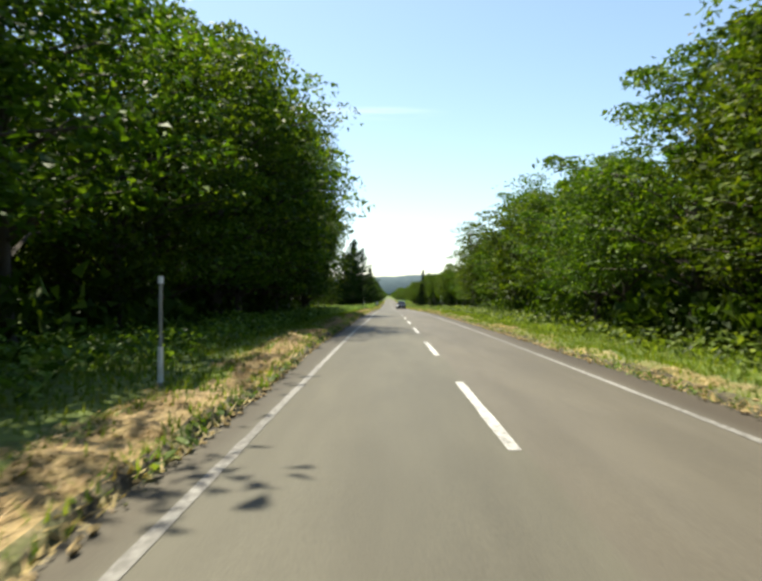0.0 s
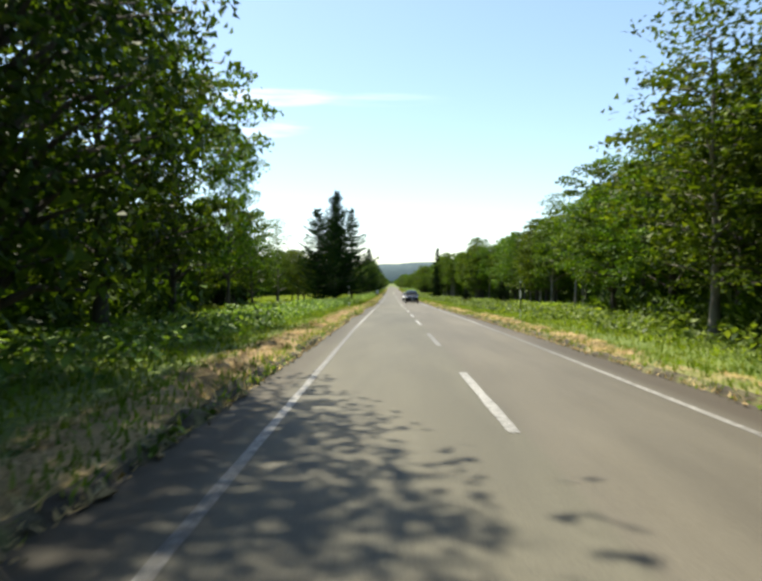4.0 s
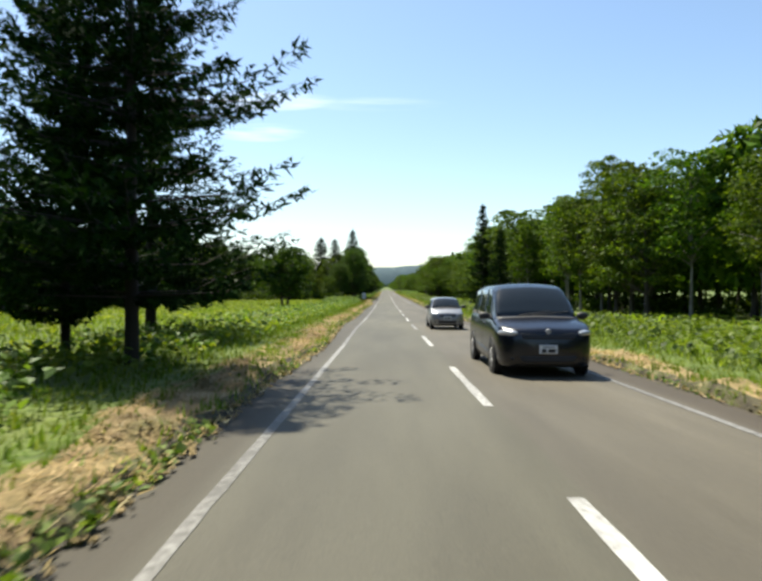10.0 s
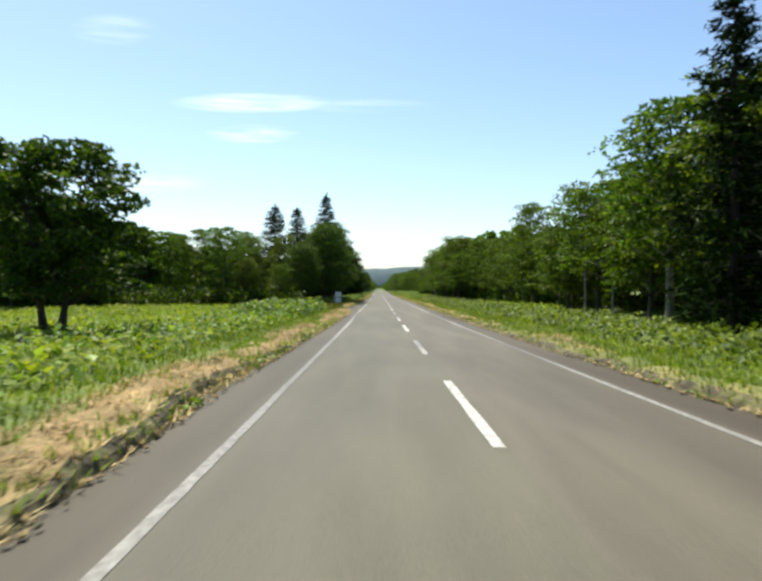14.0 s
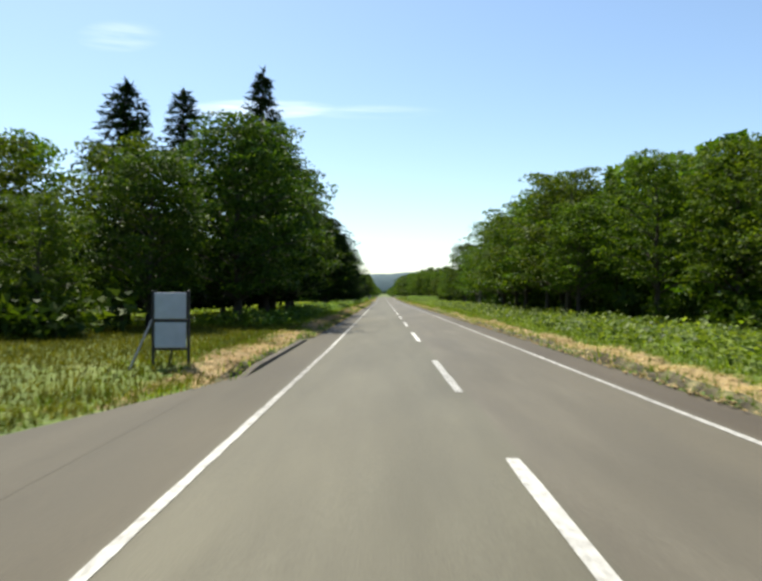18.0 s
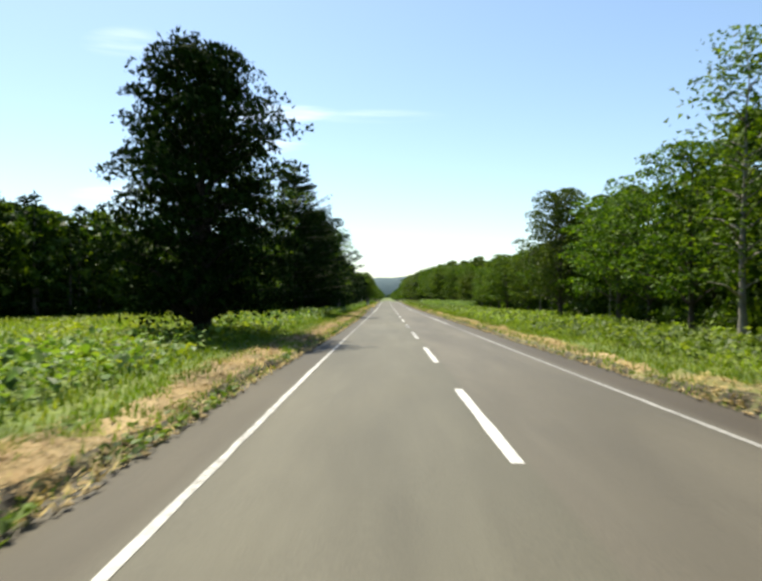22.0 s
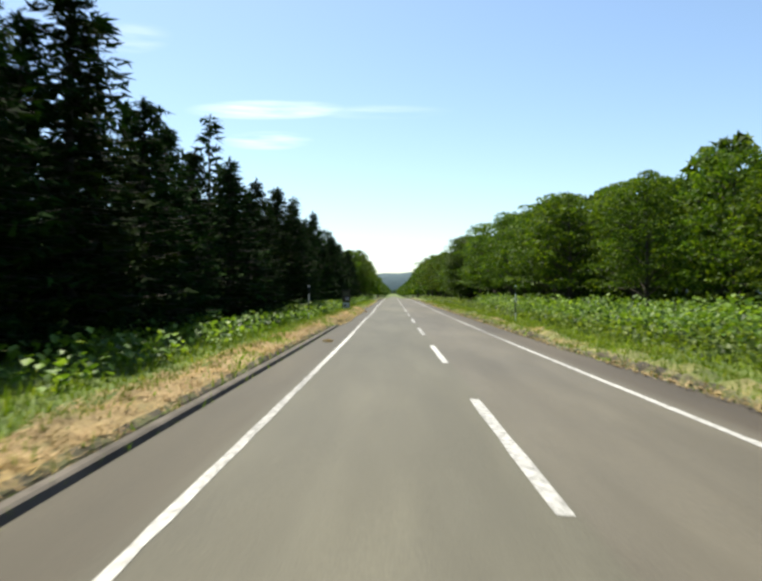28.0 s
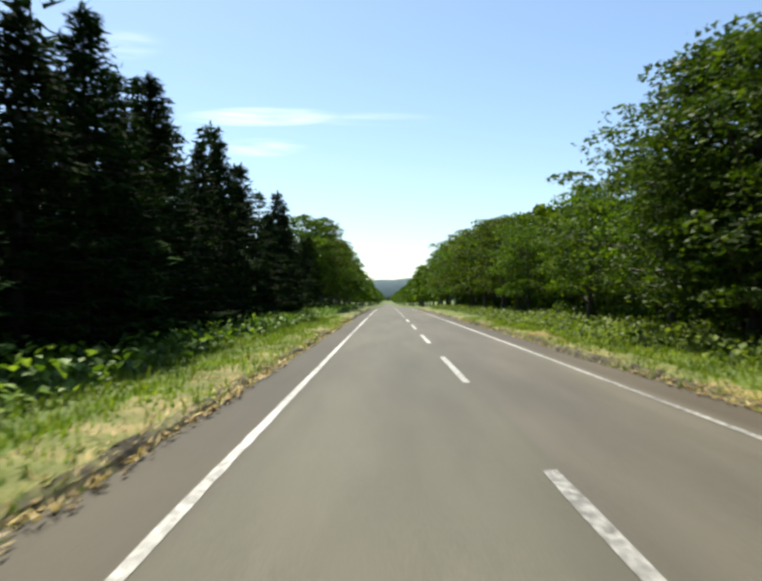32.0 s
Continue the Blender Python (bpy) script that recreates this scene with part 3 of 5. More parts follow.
# centre line: 5 m dashes, 5 m apart, not quite evenly
DASH_Y = (20, 30, 40, 60, 90, 110, 120, 130, 150, 160, 170, 190, 200, 240, 260, 270, 280, 300, 310, 330, 340, 350, 360, 370, 380, 390, 400, 420, 430, 450, 470)
DASH_SHIFT = (0, 0.1, 0.3, -1.0, 1.0, -0.4, 0.3, 1.0, -0.8, 0.1, -0.1, -0.4, 0, 0.2, -1.5, -0.2, 0.4, 0.2, 0.8, 0, -0.5, -0.4, 0.1, 0.7, 0.7, 0.2, -0.9, -0.9, -0.5, -0.5, 1.2)
dash_me = {}
for k in range(-3, 60):
    ye = 10 * k + float(np.interp(10 * k, DASH_Y, DASH_SHIFT))
    yc = ye - 2.5
    mat = OLD_PAINT if 62 < yc < 108 else MID_PAINT if 240 < yc < 262 else PAINT
    if mat not in dash_me:
        n = 6
        v = [(sx * (0.070 + 0.006 * ((i * 7) % 3 - 1)), -2.5 + 5.0 * i / n, 0.0) for i in range(n + 1) for sx in (-1, 1)]
        dash = mesh_part("centre_dash", v, [(2 * i, 2 * i + 1, 2 * i + 3, 2 * i + 2) for i in range(n)], mat, road)
        dash_me[mat] = dash.data
    else:
        dash = new("centre_dash", dash_me[mat])
        dash.parent = road
    slope = float(road_z(yc + 1) - road_z(yc - 1)) / 2
    dash.matrix_basis = pose(0.0, yc, float(road_z(yc)) + 0.021, math.degrees(math.atan(slope)), 0, 0)


TURF = {-1: [], 1: []}
RIGHT_CUTS = (-40, 72, 160, 226, 290, 313, 384, 560)   # thin green and dry stretches by turns


def verge(name, side, y0, y1, edge, seed, ragged=1.0, mat=None, bank=1.0, face=None):
    """The raised edge of turf along the road: a soil scarp with cut dry grass on top."""
    rng = np.random.default_rng(seed)
    ys = np.arange(y0, y1, 0.5)
    wob = np.convolve(rng.normal(0, 0.42, len(ys) + 8), np.ones(9) / 9, "same")[4:-4] + rng.normal(0, 0.055, len(ys))
    hgt = 0.075 + np.convolve(rng.normal(0, 0.09, len(ys) + 6), np.ones(7) / 7, "same")[3:-3] + rng.normal(0, 0.012, len(ys))
    hgt = 0.075 + (hgt - 0.075) * min(1.0, 1.7 * ragged)
    hgt = (hgt + 0.045 + rng.normal(0, 0.02, len(ys))) * bank
    tp = np.ones(len(ys)) if side > 0 else np.clip(np.minimum(ys - y0, y1 - 0.5 - ys) / 2.0, 0, 1) ** 0.6
    x0 = side * turf_edge(side, ys) + side * (abs(edge) - abs(LEFT_EDGE if side < 0 else RIGHT_EDGE)) + side * wob * ragged
    xs = [x0 + side * (q + 0.5 * (1 - tp)) for q in ((-0.02, 0.05, 0.14, 0.45, 0.92, 1.35) if side < 0 else (-0.02, 0.05, 0.14, 0.34, 0.60, 1.2))]
    zs = [np.full(len(ys), -0.06), hgt * 0.55, hgt, hgt * 1.25 + rng.normal(0, 0.03, len(ys)), hgt * 1.35 + rng.normal(0, 0.03, len(ys)), np.full(len(ys), 0.06)]
    zs = [-0.08 + (z + 0.08) * tp for z in zs]
    TURF[side].append((ys, [np.broadcast_to(q, len(ys)) for q in xs], zs))
    mat = mat or DRY
    cuts = ((0, 3), (2, 5), (4, 6)) if side > 0 else ((3, 6), (1, 4), (0, 2))
    if side < 0:
        xs, zs = xs[::-1], zs[::-1]
    (a, b), (c, d), (e, f) = cuts
    ob = strip(name, xs[c:d], zs[c:d], ys, mat)
    strip("scarp", xs[a:b], zs[a:b], ys, face or SOIL, ob, "straw hanging down the edge" if face else "dark crumbling soil edge")
    strip("turf", xs[e:f], zs[e:f], ys, GROUND, ob, "green turf behind the dry strip")
    return tagged(ob, "strip of dry cut grass along the asphalt" if mat is DRY else "strip of thin olive-green grass along the asphalt", "verge", kind="structure")


verge("verge_left", -1, -40, 227.5, LEFT_EDGE, 1, 0.6)
verge("verge_left", -1, 223.5, 245.5, LEFT_EDGE, 7, 0.3, bank=1.25, face=DRY)
verge("verge_left", -1, 254.5, 384, LEFT_EDGE - 0.05, 2, 0.6)
verge("verge_left", -1, 383.5, 423, LEFT_EDGE - 0.14, 5, 0.12)
verge("verge_left", -1, 422.5, 452.6, LEFT_EDGE, 6, 0.2, bank=1.4, face=DRY)
verge("verge_left", -1, 457.8, 560, LEFT_EDGE, 3, 0.5, THIN)
for k, (a, b) in enumerate(zip(RIGHT_CUTS, RIGHT_CUTS[1:])):
    verge("verge_right", 1, a, b + 0.5, RIGHT_EDGE, 40 + k, 0.6, DRY if k % 2 else THIN)


def driveway(y0, y1, reach, near=0.0, far=0.0):
    """An asphalt apron that opens to the left of the road; near, far: how far its sides close in."""
    n = 7
    v = []
    for i in range(n):
        q = i / (n - 1)
        x = LEFT_EDGE - 0.2 - reach * q
        grow = 1.6 * (1 - q) ** 2
        a, b = y0 - grow + 0.6 + near * q, y1 + grow - 0.6 - far * q
        for y in (a, (a + b) / 2, b):
            v.append((x, y, float(road_z(y)) - 0.028 + 0.012 * q))
    f = [(3 * i + j, 3 * i + j + 1, 3 * i + j + 4, 3 * i + j + 3) for i in range(n - 1) for j in range(2)]
    f = [tuple(reversed(q)) for q in f]
    return tagged(mesh_part("driveway", v, f, ASPHALT), "grey asphalt entrance of a side track", "driveway", kind="structure")


driveway(246, 254.3, 2.1, 0.9, 5.6)
driveway(452.8, 457.6, 9)


def kerb_run(side, edge, y0, y1):
    ys = np.arange(y0, y1, 1.0)
    a, b = (edge - 0.10, edge + 0.12) if side > 0 else (edge - 0.09, edge + 0.08)
    xs, zs = [a, a + 0.02, a + 0.05, b - 0.05, b - 0.02, b], [-0.05, 0.06, 0.075, 0.065, 0.045, -0.05]
    sink = np.clip(np.minimum(ys - y0, ys[-1] - ys) / 2.0, 0, 1)
    zs = [-0.06 + (z + 0.06) * sink for z in zs]
    return tagged(strip("kerb", xs, zs, ys, KERB), "old grey kerb half buried in dry grass", "kerb", kind="structure")


kerb_run(-1, LEFT_EDGE + 0.02, 384, 424)
kerb_run(-1, LEFT_EDGE + 0.02, 255, 268)


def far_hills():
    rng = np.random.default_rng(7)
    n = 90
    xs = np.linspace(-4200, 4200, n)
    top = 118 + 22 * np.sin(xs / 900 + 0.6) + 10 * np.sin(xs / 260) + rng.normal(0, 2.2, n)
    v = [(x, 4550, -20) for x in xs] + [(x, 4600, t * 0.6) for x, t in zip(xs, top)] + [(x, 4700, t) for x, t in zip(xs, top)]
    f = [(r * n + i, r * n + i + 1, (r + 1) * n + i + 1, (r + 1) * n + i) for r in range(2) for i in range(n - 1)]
    return tagged(mesh_part("backdrop", v, f, HAZED_HILL, smooth=True), "distant wooded ridge with the blue of haze in its colour", "hills", kind="structure")


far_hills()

# ---- woods ----
RNG = np.random.default_rng(2024)
# the wood's edge on either side: y, distance from the centre line, height
RIGHT_WOOD = ((-12, 7.8, 9.0), (20, 8.0, 9.4), (27, 8.1, 9.5), (33, 8.1, 7.6), (46, 8.0, 6.6), (52, 7.9, 7.4), (57, 7.8, 8.4), (64, 8.0, 8.2), (75, 8.2, 7.6), (92, 10.5, 8), (112, 14, 8.4), (150, 17, 8.8), (178, 15, 8.8), (192, 12.5, 8.8), (232, 12, 8.8),
              (240, 13.5, 7.6), (250, 15, 6.9), (266, 13, 7.0), (276, 11.5, 7.8), (285, 10.3, 9.2), (312, 9.6, 8), (330, 11.5, 8.2), (350, 13.0, 7.4), (365, 14.5, 6.6), (395, 13.5, 6.5), (415, 12, 6.5), (430, 10.6, 7.9), (443, 10.0, 8.5), (455, 9.4, 8.0), (466, 9.2, 7.5), (480, 9.3, 7.0), (500, 9.2, 6.6), (522, 8.6, 8.4), (560, 8.4, 8.8))
LEFT_WOOD = ((-12, 9.5, 11.2), (26, 9.3, 10.4), (36, 9.3, 11.2), (44, 8.5, 13.4), (52, 8.5, 13.2), (60, 8.9, 12.4), (84, 10.0, 11), (92, 12.5, 6.6), (104, 15.5, 6.0), (120, 15.5, 6.4), (136, 19, 7.4), (160, 31, 7.4), (205, 33, 8.2), (226, 33, 9.0), (250, 33, 10.4), (300, 31, 8.6), (384, 26, 8.6))


def wood_at(table, y):
    a = np.array(table)
    return float(np.interp(y, a[:, 0], a[:, 1])), float(np.interp(y, a[:, 0], a[:, 2]))


def pick(kind):
    return int(RNG.integers(sum(1 for q in SHAPES if q[0] == kind)))


def front_row(side, table, y0, y1, gap, kind_of, low=0.74):
    y = y0
    while y < y1:
        x, h = wood_at(table, y)
        kind = kind_of(y, x)
        x += RNG.uniform(-0.7, 2.2)
        tree(kind, pick(kind), side * x, y, h * RNG.uniform(low, 1.12), RNG.uniform(0, 360), RNG.uniform(0.95, 1.3))
        y += gap * RNG.uniform(0.75, 1.25)


front_row(1, RIGHT_WOOD, -10, 88, 3.9, lambda y, x: "near" if RNG.random() < 0.6 else "edge")
front_row(1, RIGHT_WOOD, 90, 236, 3.6, lambda y, x: "wood" if RNG.random() < 0.7 else "edge")
front_row(1, RIGHT_WOOD, 238, 262, 4.0, lambda y, x: "edge")
front_row(1, RIGHT_WOOD, 264, 318, 4.2, lambda y, x: "near" if RNG.random() < 0.6 else "edge")
front_row(1, RIGHT_WOOD, 336, 412, 4.2, lambda y, x: "wood" if RNG.random() < 0.4 else "edge")
front_row(1, RIGHT_WOOD, 414, 560, 4.2, lambda y, x: "near" if y < 478 and RNG.random() < 0.7 else "edge", 0.9)
front_row(-1, LEFT_WOOD, -8, 28, 6.0, lambda y, x: "near" if y > 12 else "tall", 0.9)
front_row(-1, LEFT_WOOD, 31, 58, 4.2, lambda y, x: "lush" if y < 44 else "tall", 0.92)
front_row(-1, LEFT_WOOD, 92, 158, 4.4, lambda y, x: "edge" if RNG.random() < 0.75 else "spruce")
y = 386.0
while y < 520:
    tree("spruce", pick("spruce"), -8.7 - RNG.uniform(-0.3, 1.0), y, 8.4 * RNG.uniform(0.76, 1.02), RNG.uniform(0, 360), RNG.uniform(1.05, 1.45))
    y += 2.9 * RNG.uniform(0.8, 1.2)
while y < 580:
    tree("edge", pick("edge"), -9.2 - RNG.uniform(-0.3, 1.0), y, 9.3 * RNG.uniform(0.9, 1.1), RNG.uniform(0, 360))
    y += 4.5

# single trees that stand out: kind, shape, x, y, height, turn, width
for row in (("high", 0, -9.0, 70, 17, 20, 0.85), ("tall", 1, -9.4, 63, 13.5, 100, 1.0), ("tall", 2, -10.6, 79, 12.5, 200, 1.0), ("edge", 0, -10.6, 86, 11.5, 40, 0.85),
            ("tall", 0, -8.7, 57.0, 12.5, 10, 0.82), ("tall", 1, -8.5, 51.5, 10.8, 220, 0.8), ("tall", 2, -8.5, 46.5, 13.2, 40, 0.9), ("edge", 2, -10.2, 143.5, 6.4, 10, 0.8), ("edge", 0, -12.0, 134, 6.2, 70, 0.85), ("near", 1, -12.2, 102, 12.0, 10, 0.62), ("edge", 3, -11.6, 107, 7.2, 80, 0.8),
            ("fir", 0, -9.2, 130, 10.6, 0, 0.78), ("fir", 1, -8.1, 139.3, 14.0, 60, 0.60), ("larch", 0, -6.7, 149, 13.2, 10, 0.72), ("fir", 1, -9.3, 151.5, 12.4, 130, 0.62), ("edge", 1, -14.6, 147, 7.0, 50, 0.95), ("edge", 2, -12.4, 142.5, 5.8, 150, 1.0), ("edge", 0, -17.2, 150, 7.2, 250, 1.0), ("larch", 0, -10.2, 160, 13, 190, 1.0),
            ("birch", 0, -14.8, 137, 10, 0, 1.0), ("oak", 0, -13.3, 213.2, 6.9, 30, 1.15),
            ("spruce", 1, 9.3, 208, 11.6, 0, 0.85), ("spruce", 2, 7.6, 187, 6.8, 90, 1.0), ("spruce", 0, 6.9, 130, 1.9, 50, 2.3), ("spruce", 3, 9.8, 124.5, 2.6, 20, 2.4), ("birch", 0, 16.2, 128, 11.4, 70, 1.2),
            ("tall", 0, -8.3, 275.8, 9.9, 140, 1.25), ("tall", 1, -10.8, 270.5, 7.2, 60, 1.1), ("tall", 2, -8.2, 283, 10.9, 190, 1.0), ("tall", 0, -8.8, 289, 11.5, 300, 0.95),
            ("tall", 1, -8.8, 296.5, 12.0, 170, 0.95), ("edge", 3, -10.6, 299, 10.5, 40, 0.9), ("edge", 0, -11.5, 294, 9.5, 80, 0.9), ("spruce", 0, -8.8, 285, 15.8, 0, 1.15), ("spruce", 2, -15.5, 280, 13.6, 40, 1.5), ("spruce", 3, -12.6, 281, 13.3, 80, 1.3),
            ("edge", 2, -13.4, 274, 8.5, 10, 0.9), ("edge", 0, -17.5, 271, 8.0, 130, 0.9), ("edge", 1, -12.5, 290, 10.0, 220, 1.0), ("edge", 3, -19.0, 266, 9.0, 10, 1.0),
            ("dense", 0, -8.1, 324, 10.6, 120, 0.86), ("tall", 2, -8.7, 327.5, 9.0, 80, 1.1), ("tall", 2, -9.3, 302.5, 10.5, 20, 1.0), ("fir", 2, -9.0, 356.5, 12.5, 200, 1.1), ("birch", 0, -7.2, 384, 10.2, 70, 1.7), ("dense", 0, -8.9, 374, 11.2, 200, 0.95), ("spruce", 1, -9.0, 405.5, 9.6, 30, 1.3), ("spruce", 3, -9.1, 435.2, 8.9, 80, 1.25), ("spruce", 0, -9.3, 457.5, 10.0, 140, 1.2),
            ("edge", 3, -8.8, 381, 9.5, 190, 0.8), ("tall", 0, -12.6, 373, 5.6, 20, 1.2), ("tall", 1, -15.6, 370.5, 5.2, 140, 1.25), ("tall", 2, -18.8, 369, 5.6, 60, 1.2), ("tall", 1, -22.0, 366, 5.3, 250, 1.25), ("tall", 0, -25.4, 364, 5.5, 310, 1.2),
            ("edge", 2, 10.4, 325, 7.4, 70, 0.9), ("tall", 1, 12.0, 350, 9.6, 10, 0.9), ("near", 0, 10.2, 289, 9.6, 60, 0.95), ("wood", 1, 14.8, 257, 10.4, 30, 0.9), ("spruce", 1, 26.0, 405, 17.5, 10, 1.0), ("spruce", 0, 30.0, 403, 16.5, 70, 1.0), ("spread", 0, 8.8, 473, 8.3, 33, 1.45),
            ("wood", 0, 15.0, 185.5, 11.6, 15, 0.75), ("near", 1, 11.8, 73, 11.6, 60, 1.0), ("birch", 0, 7.3, 75.5, 8.9, 40, 1.5), ("birch", 0, 9.2, 57.6, 10.2, 130, 1.5), ("birch", 0, 10.2, 321, 9.8, 200, 1.35),
            ("near", 1, -12.6, 265, 4.6, 70, 1.1), ("near", 0, -16.0, 263, 5.2, 170, 1.1), ("edge", 1, -18.5, 275, 9.0, 30, 0.9), ("edge", 2, -23.0, 270, 9.2, 70, 1.0), ("edge", 3, -27.5, 272, 9.0, 130, 1.0)):
    tree(*row)


def woodland(name, label, places, kinds, tone=None):
    """The rows behind, too many to count: one mesh of trunks and one of leaves."""
    wood, crown, rng = Pile(), Pile(), np.random.default_rng(len(places))
    for x, y, h in places:
        (wv, wf), _, (cv, cf), _, leaf = SHAPES[kinds[int(rng.integers(len(kinds)))]]
        a, s = rng.uniform(0, 6.28), h / 10
        rot = np.array([[math.cos(a), -math.sin(a), 0], [math.sin(a), math.cos(a), 0], [0, 0, 1]]) * s
        o = np.array([x, y, float(ground_z(x, y)) - 0.05])
        wood.add(wv @ rot.T + o, wf)
        crown.add(cv @ rot.T + o, cf)
    ob = tagged(mesh_part(name, *crown.arrays(), tone or leaf), label, "woodland", kind="stuff")
    tagged(mesh_part("trunks", *wood.arrays(), BARK, ob), kind="stuff")
    return ob


def back_rows(side, table, y0, y1, rows, gap, rise=0.1):
    out, y = [], y0
    while y < y1:
        x, h = wood_at(table, y)
        for r in rows:
            out.append((side * (x + r + RNG.uniform(-1.2, 1.2)), y + RNG.uniform(-1.5, 1.5), h * RNG.uniform(0.9, 1.1) * (1 + rise)))
        y += gap
    return out


FAR = [("far", 0), ("far", 1), ("far", 2)]
woodland("woodland", "dense broadleaf wood behind the roadside trees", back_rows(1, RIGHT_WOOD, -12, 300, (4.5, 9, 14, 20), 5.6), FAR)
woodland("woodland", "dense broadleaf wood behind the roadside trees", back_rows(1, RIGHT_WOOD, 302, 560, (4.5, 9, 14, 20), 5.6), FAR)
woodland("woodland", "dense dark wood behind the tall verge trees", back_rows(-1, LEFT_WOOD, 2, 90, (5, 9, 14, 19), 4.6, -0.28), FAR)
woodland("woodland", "wood along the far side of the meadow", back_rows(-1, LEFT_WOOD, 92, 384, (0.5, 4, 8, 12), 4.6, 0.0), FAR, LEAF_DARK)
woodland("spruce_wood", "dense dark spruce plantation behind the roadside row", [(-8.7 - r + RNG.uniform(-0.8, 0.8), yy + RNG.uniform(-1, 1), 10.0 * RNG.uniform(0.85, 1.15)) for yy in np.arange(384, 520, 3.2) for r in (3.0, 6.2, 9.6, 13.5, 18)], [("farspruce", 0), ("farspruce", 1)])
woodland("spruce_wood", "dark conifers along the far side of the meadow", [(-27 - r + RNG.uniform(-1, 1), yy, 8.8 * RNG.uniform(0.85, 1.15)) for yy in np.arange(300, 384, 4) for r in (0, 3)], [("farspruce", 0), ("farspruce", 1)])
woodland("far_woodland", "distant roadside woods", [(s * (9.5 + r + RNG.uniform(-1, 1)), yy, 9.4 * RNG.uniform(0.9, 1.15)) for yy in np.arange(566, 900, 11.0) for s in (-1, 1) for r in (0, 7)], FAR)
woodland("far_woodland", "distant woods closing the road's end", [(s * (9.0 + RNG.uniform(-1, 1)), yy, 10 * RNG.uniform(0.9, 1.15)) for yy in np.arange(905, 1480, 22.0) for s in (-1, 1)]
         + [(-48 + 4 * k + RNG.uniform(-1, 1), 1502 + RNG.uniform(0, 8), 8 * RNG.uniform(0.8, 1.1)) for k in range(25)], FAR)


BUSHES = [("bush", 0), ("bush", 1), ("bush", 2)]


def understory(side, table, y0, y1, gap, depth, tall):
    out, y = [], y0
    while y < y1:
        x, _ = wood_at(table, y)
        for r in depth:
            out.append((side * (x + r + RNG.uniform(-1.0, 1.0)), y + RNG.uniform(-1, 1), 10 * tall * RNG.uniform(0.5, 1.25)))
        y += gap
    return out


woodland("undergrowth", "dark green bushes under the trees of the wood", understory(1, RIGHT_WOOD, -10, 96, 2.3, (0.4, 3.5, 8, 14), 1.7) + understory(1, RIGHT_WOOD, 97, 238, 2.6, (4.5, 9, 15), 1.6)
         + understory(1, RIGHT_WOOD, 239, 560, 2.5, (2.2, 5, 9, 15), 1.7), BUSHES)
woodland("undergrowth", "dark green bushes under the trees of the wood", understory(-1, LEFT_WOOD, -10, 384, 2.3, (1.5, 5, 10, 14), 2.1), BUSHES)
woodland("undergrowth", "dark green shrubs behind the side track", [(-11.2 - 0.5 * k + RNG.uniform(-0.6, 0.6), 264.0 + RNG.uniform(-2.0, 3.5) - 0.1 * k, 10 * RNG.uniform(1.0, 2.4)) for k in range(52)], BUSHES)
woodland("undergrowth", "dark bushes at the far end of the meadow", [(-11.5 - 0.42 * k + RNG.uniform(-0.5, 0.5), 373.5 - 0.27 * k + RNG.uniform(-1.5, 2.5), 10 * RNG.uniform(1.0, 2.2)) for k in range(44)], BUSHES)
woodland("undergrowth", "dark bushes between the spruces", understory(-1, ((380, 8.8, 1), (560, 8.8, 1)), 386, 560, 2.3, (1.5, 5, 9), 1.2), BUSHES)


# ---- low growth ----
def scatter(rng, n, y0, y1, xr, keep=None):
    y = rng.uniform(y0, y1, n)
    a, b = xr
    x = rng.uniform(a, b, n)
    if keep is not None:
        k = keep(x, y)
        x, y = x[k], y[k]
    return hug(x, y), y


def clear_of_drives(x, y):
    out = np.clip(-3.85 - x, 0, 9)
    track = (x > -6.3) & (y > 244.7 + 0.5 * out) & (y < 255.6 - 2.9 * out)
    return ~((x < 0) & (track | ((y > 452.3) & (y < 458.2))))


def leafy(name, label, mat, places, size, low, high, seed):
    """Broad round leaves on stalks, each tilted its own way."""
    rng = np.random.default_rng(seed)
    x, y = places
    n = len(x)
    clump = 0.5 + 0.5 * np.sin(x * 1.7 + 0.9 * np.sin(y * 0.8)) * np.sin(y * 1.3 + 1.1 * np.sin(x * 0.6))
    z = ground_z(x, y) + low + (high - low) * rng.random(n) * (0.45 + 0.55 * clump)
    c = np.column_stack((x, y, z))
    a = rng.uniform(0, 6.283, n)
    tilt = rng.uniform(0.1, 1.0, n)
    u = np.column_stack((np.cos(a), np.sin(a), np.zeros(n)))
    w = np.column_stack((-np.sin(a) * np.cos(tilt), np.cos(a) * np.cos(tilt), -np.sin(tilt)))
    s = (size * rng.uniform(0.6, 1.3, n))[:, None]
    nrm = np.cross(u, w)
    v = np.stack([c - w * s * 0.85, c + u * s * 0.8 + nrm * 0.18 * s, c + w * s, c - u * s * 0.8 + nrm * 0.18 * s], 1).reshape(-1, 3)
    k = 4 * np.arange(n)[:, None]
    f = np.concatenate([k + np.array(q) for q in ((0, 1, 2), (0, 2, 3))])
    return tagged(mesh_part(name, v, f, mat), label, "undergrowth", kind="stuff")


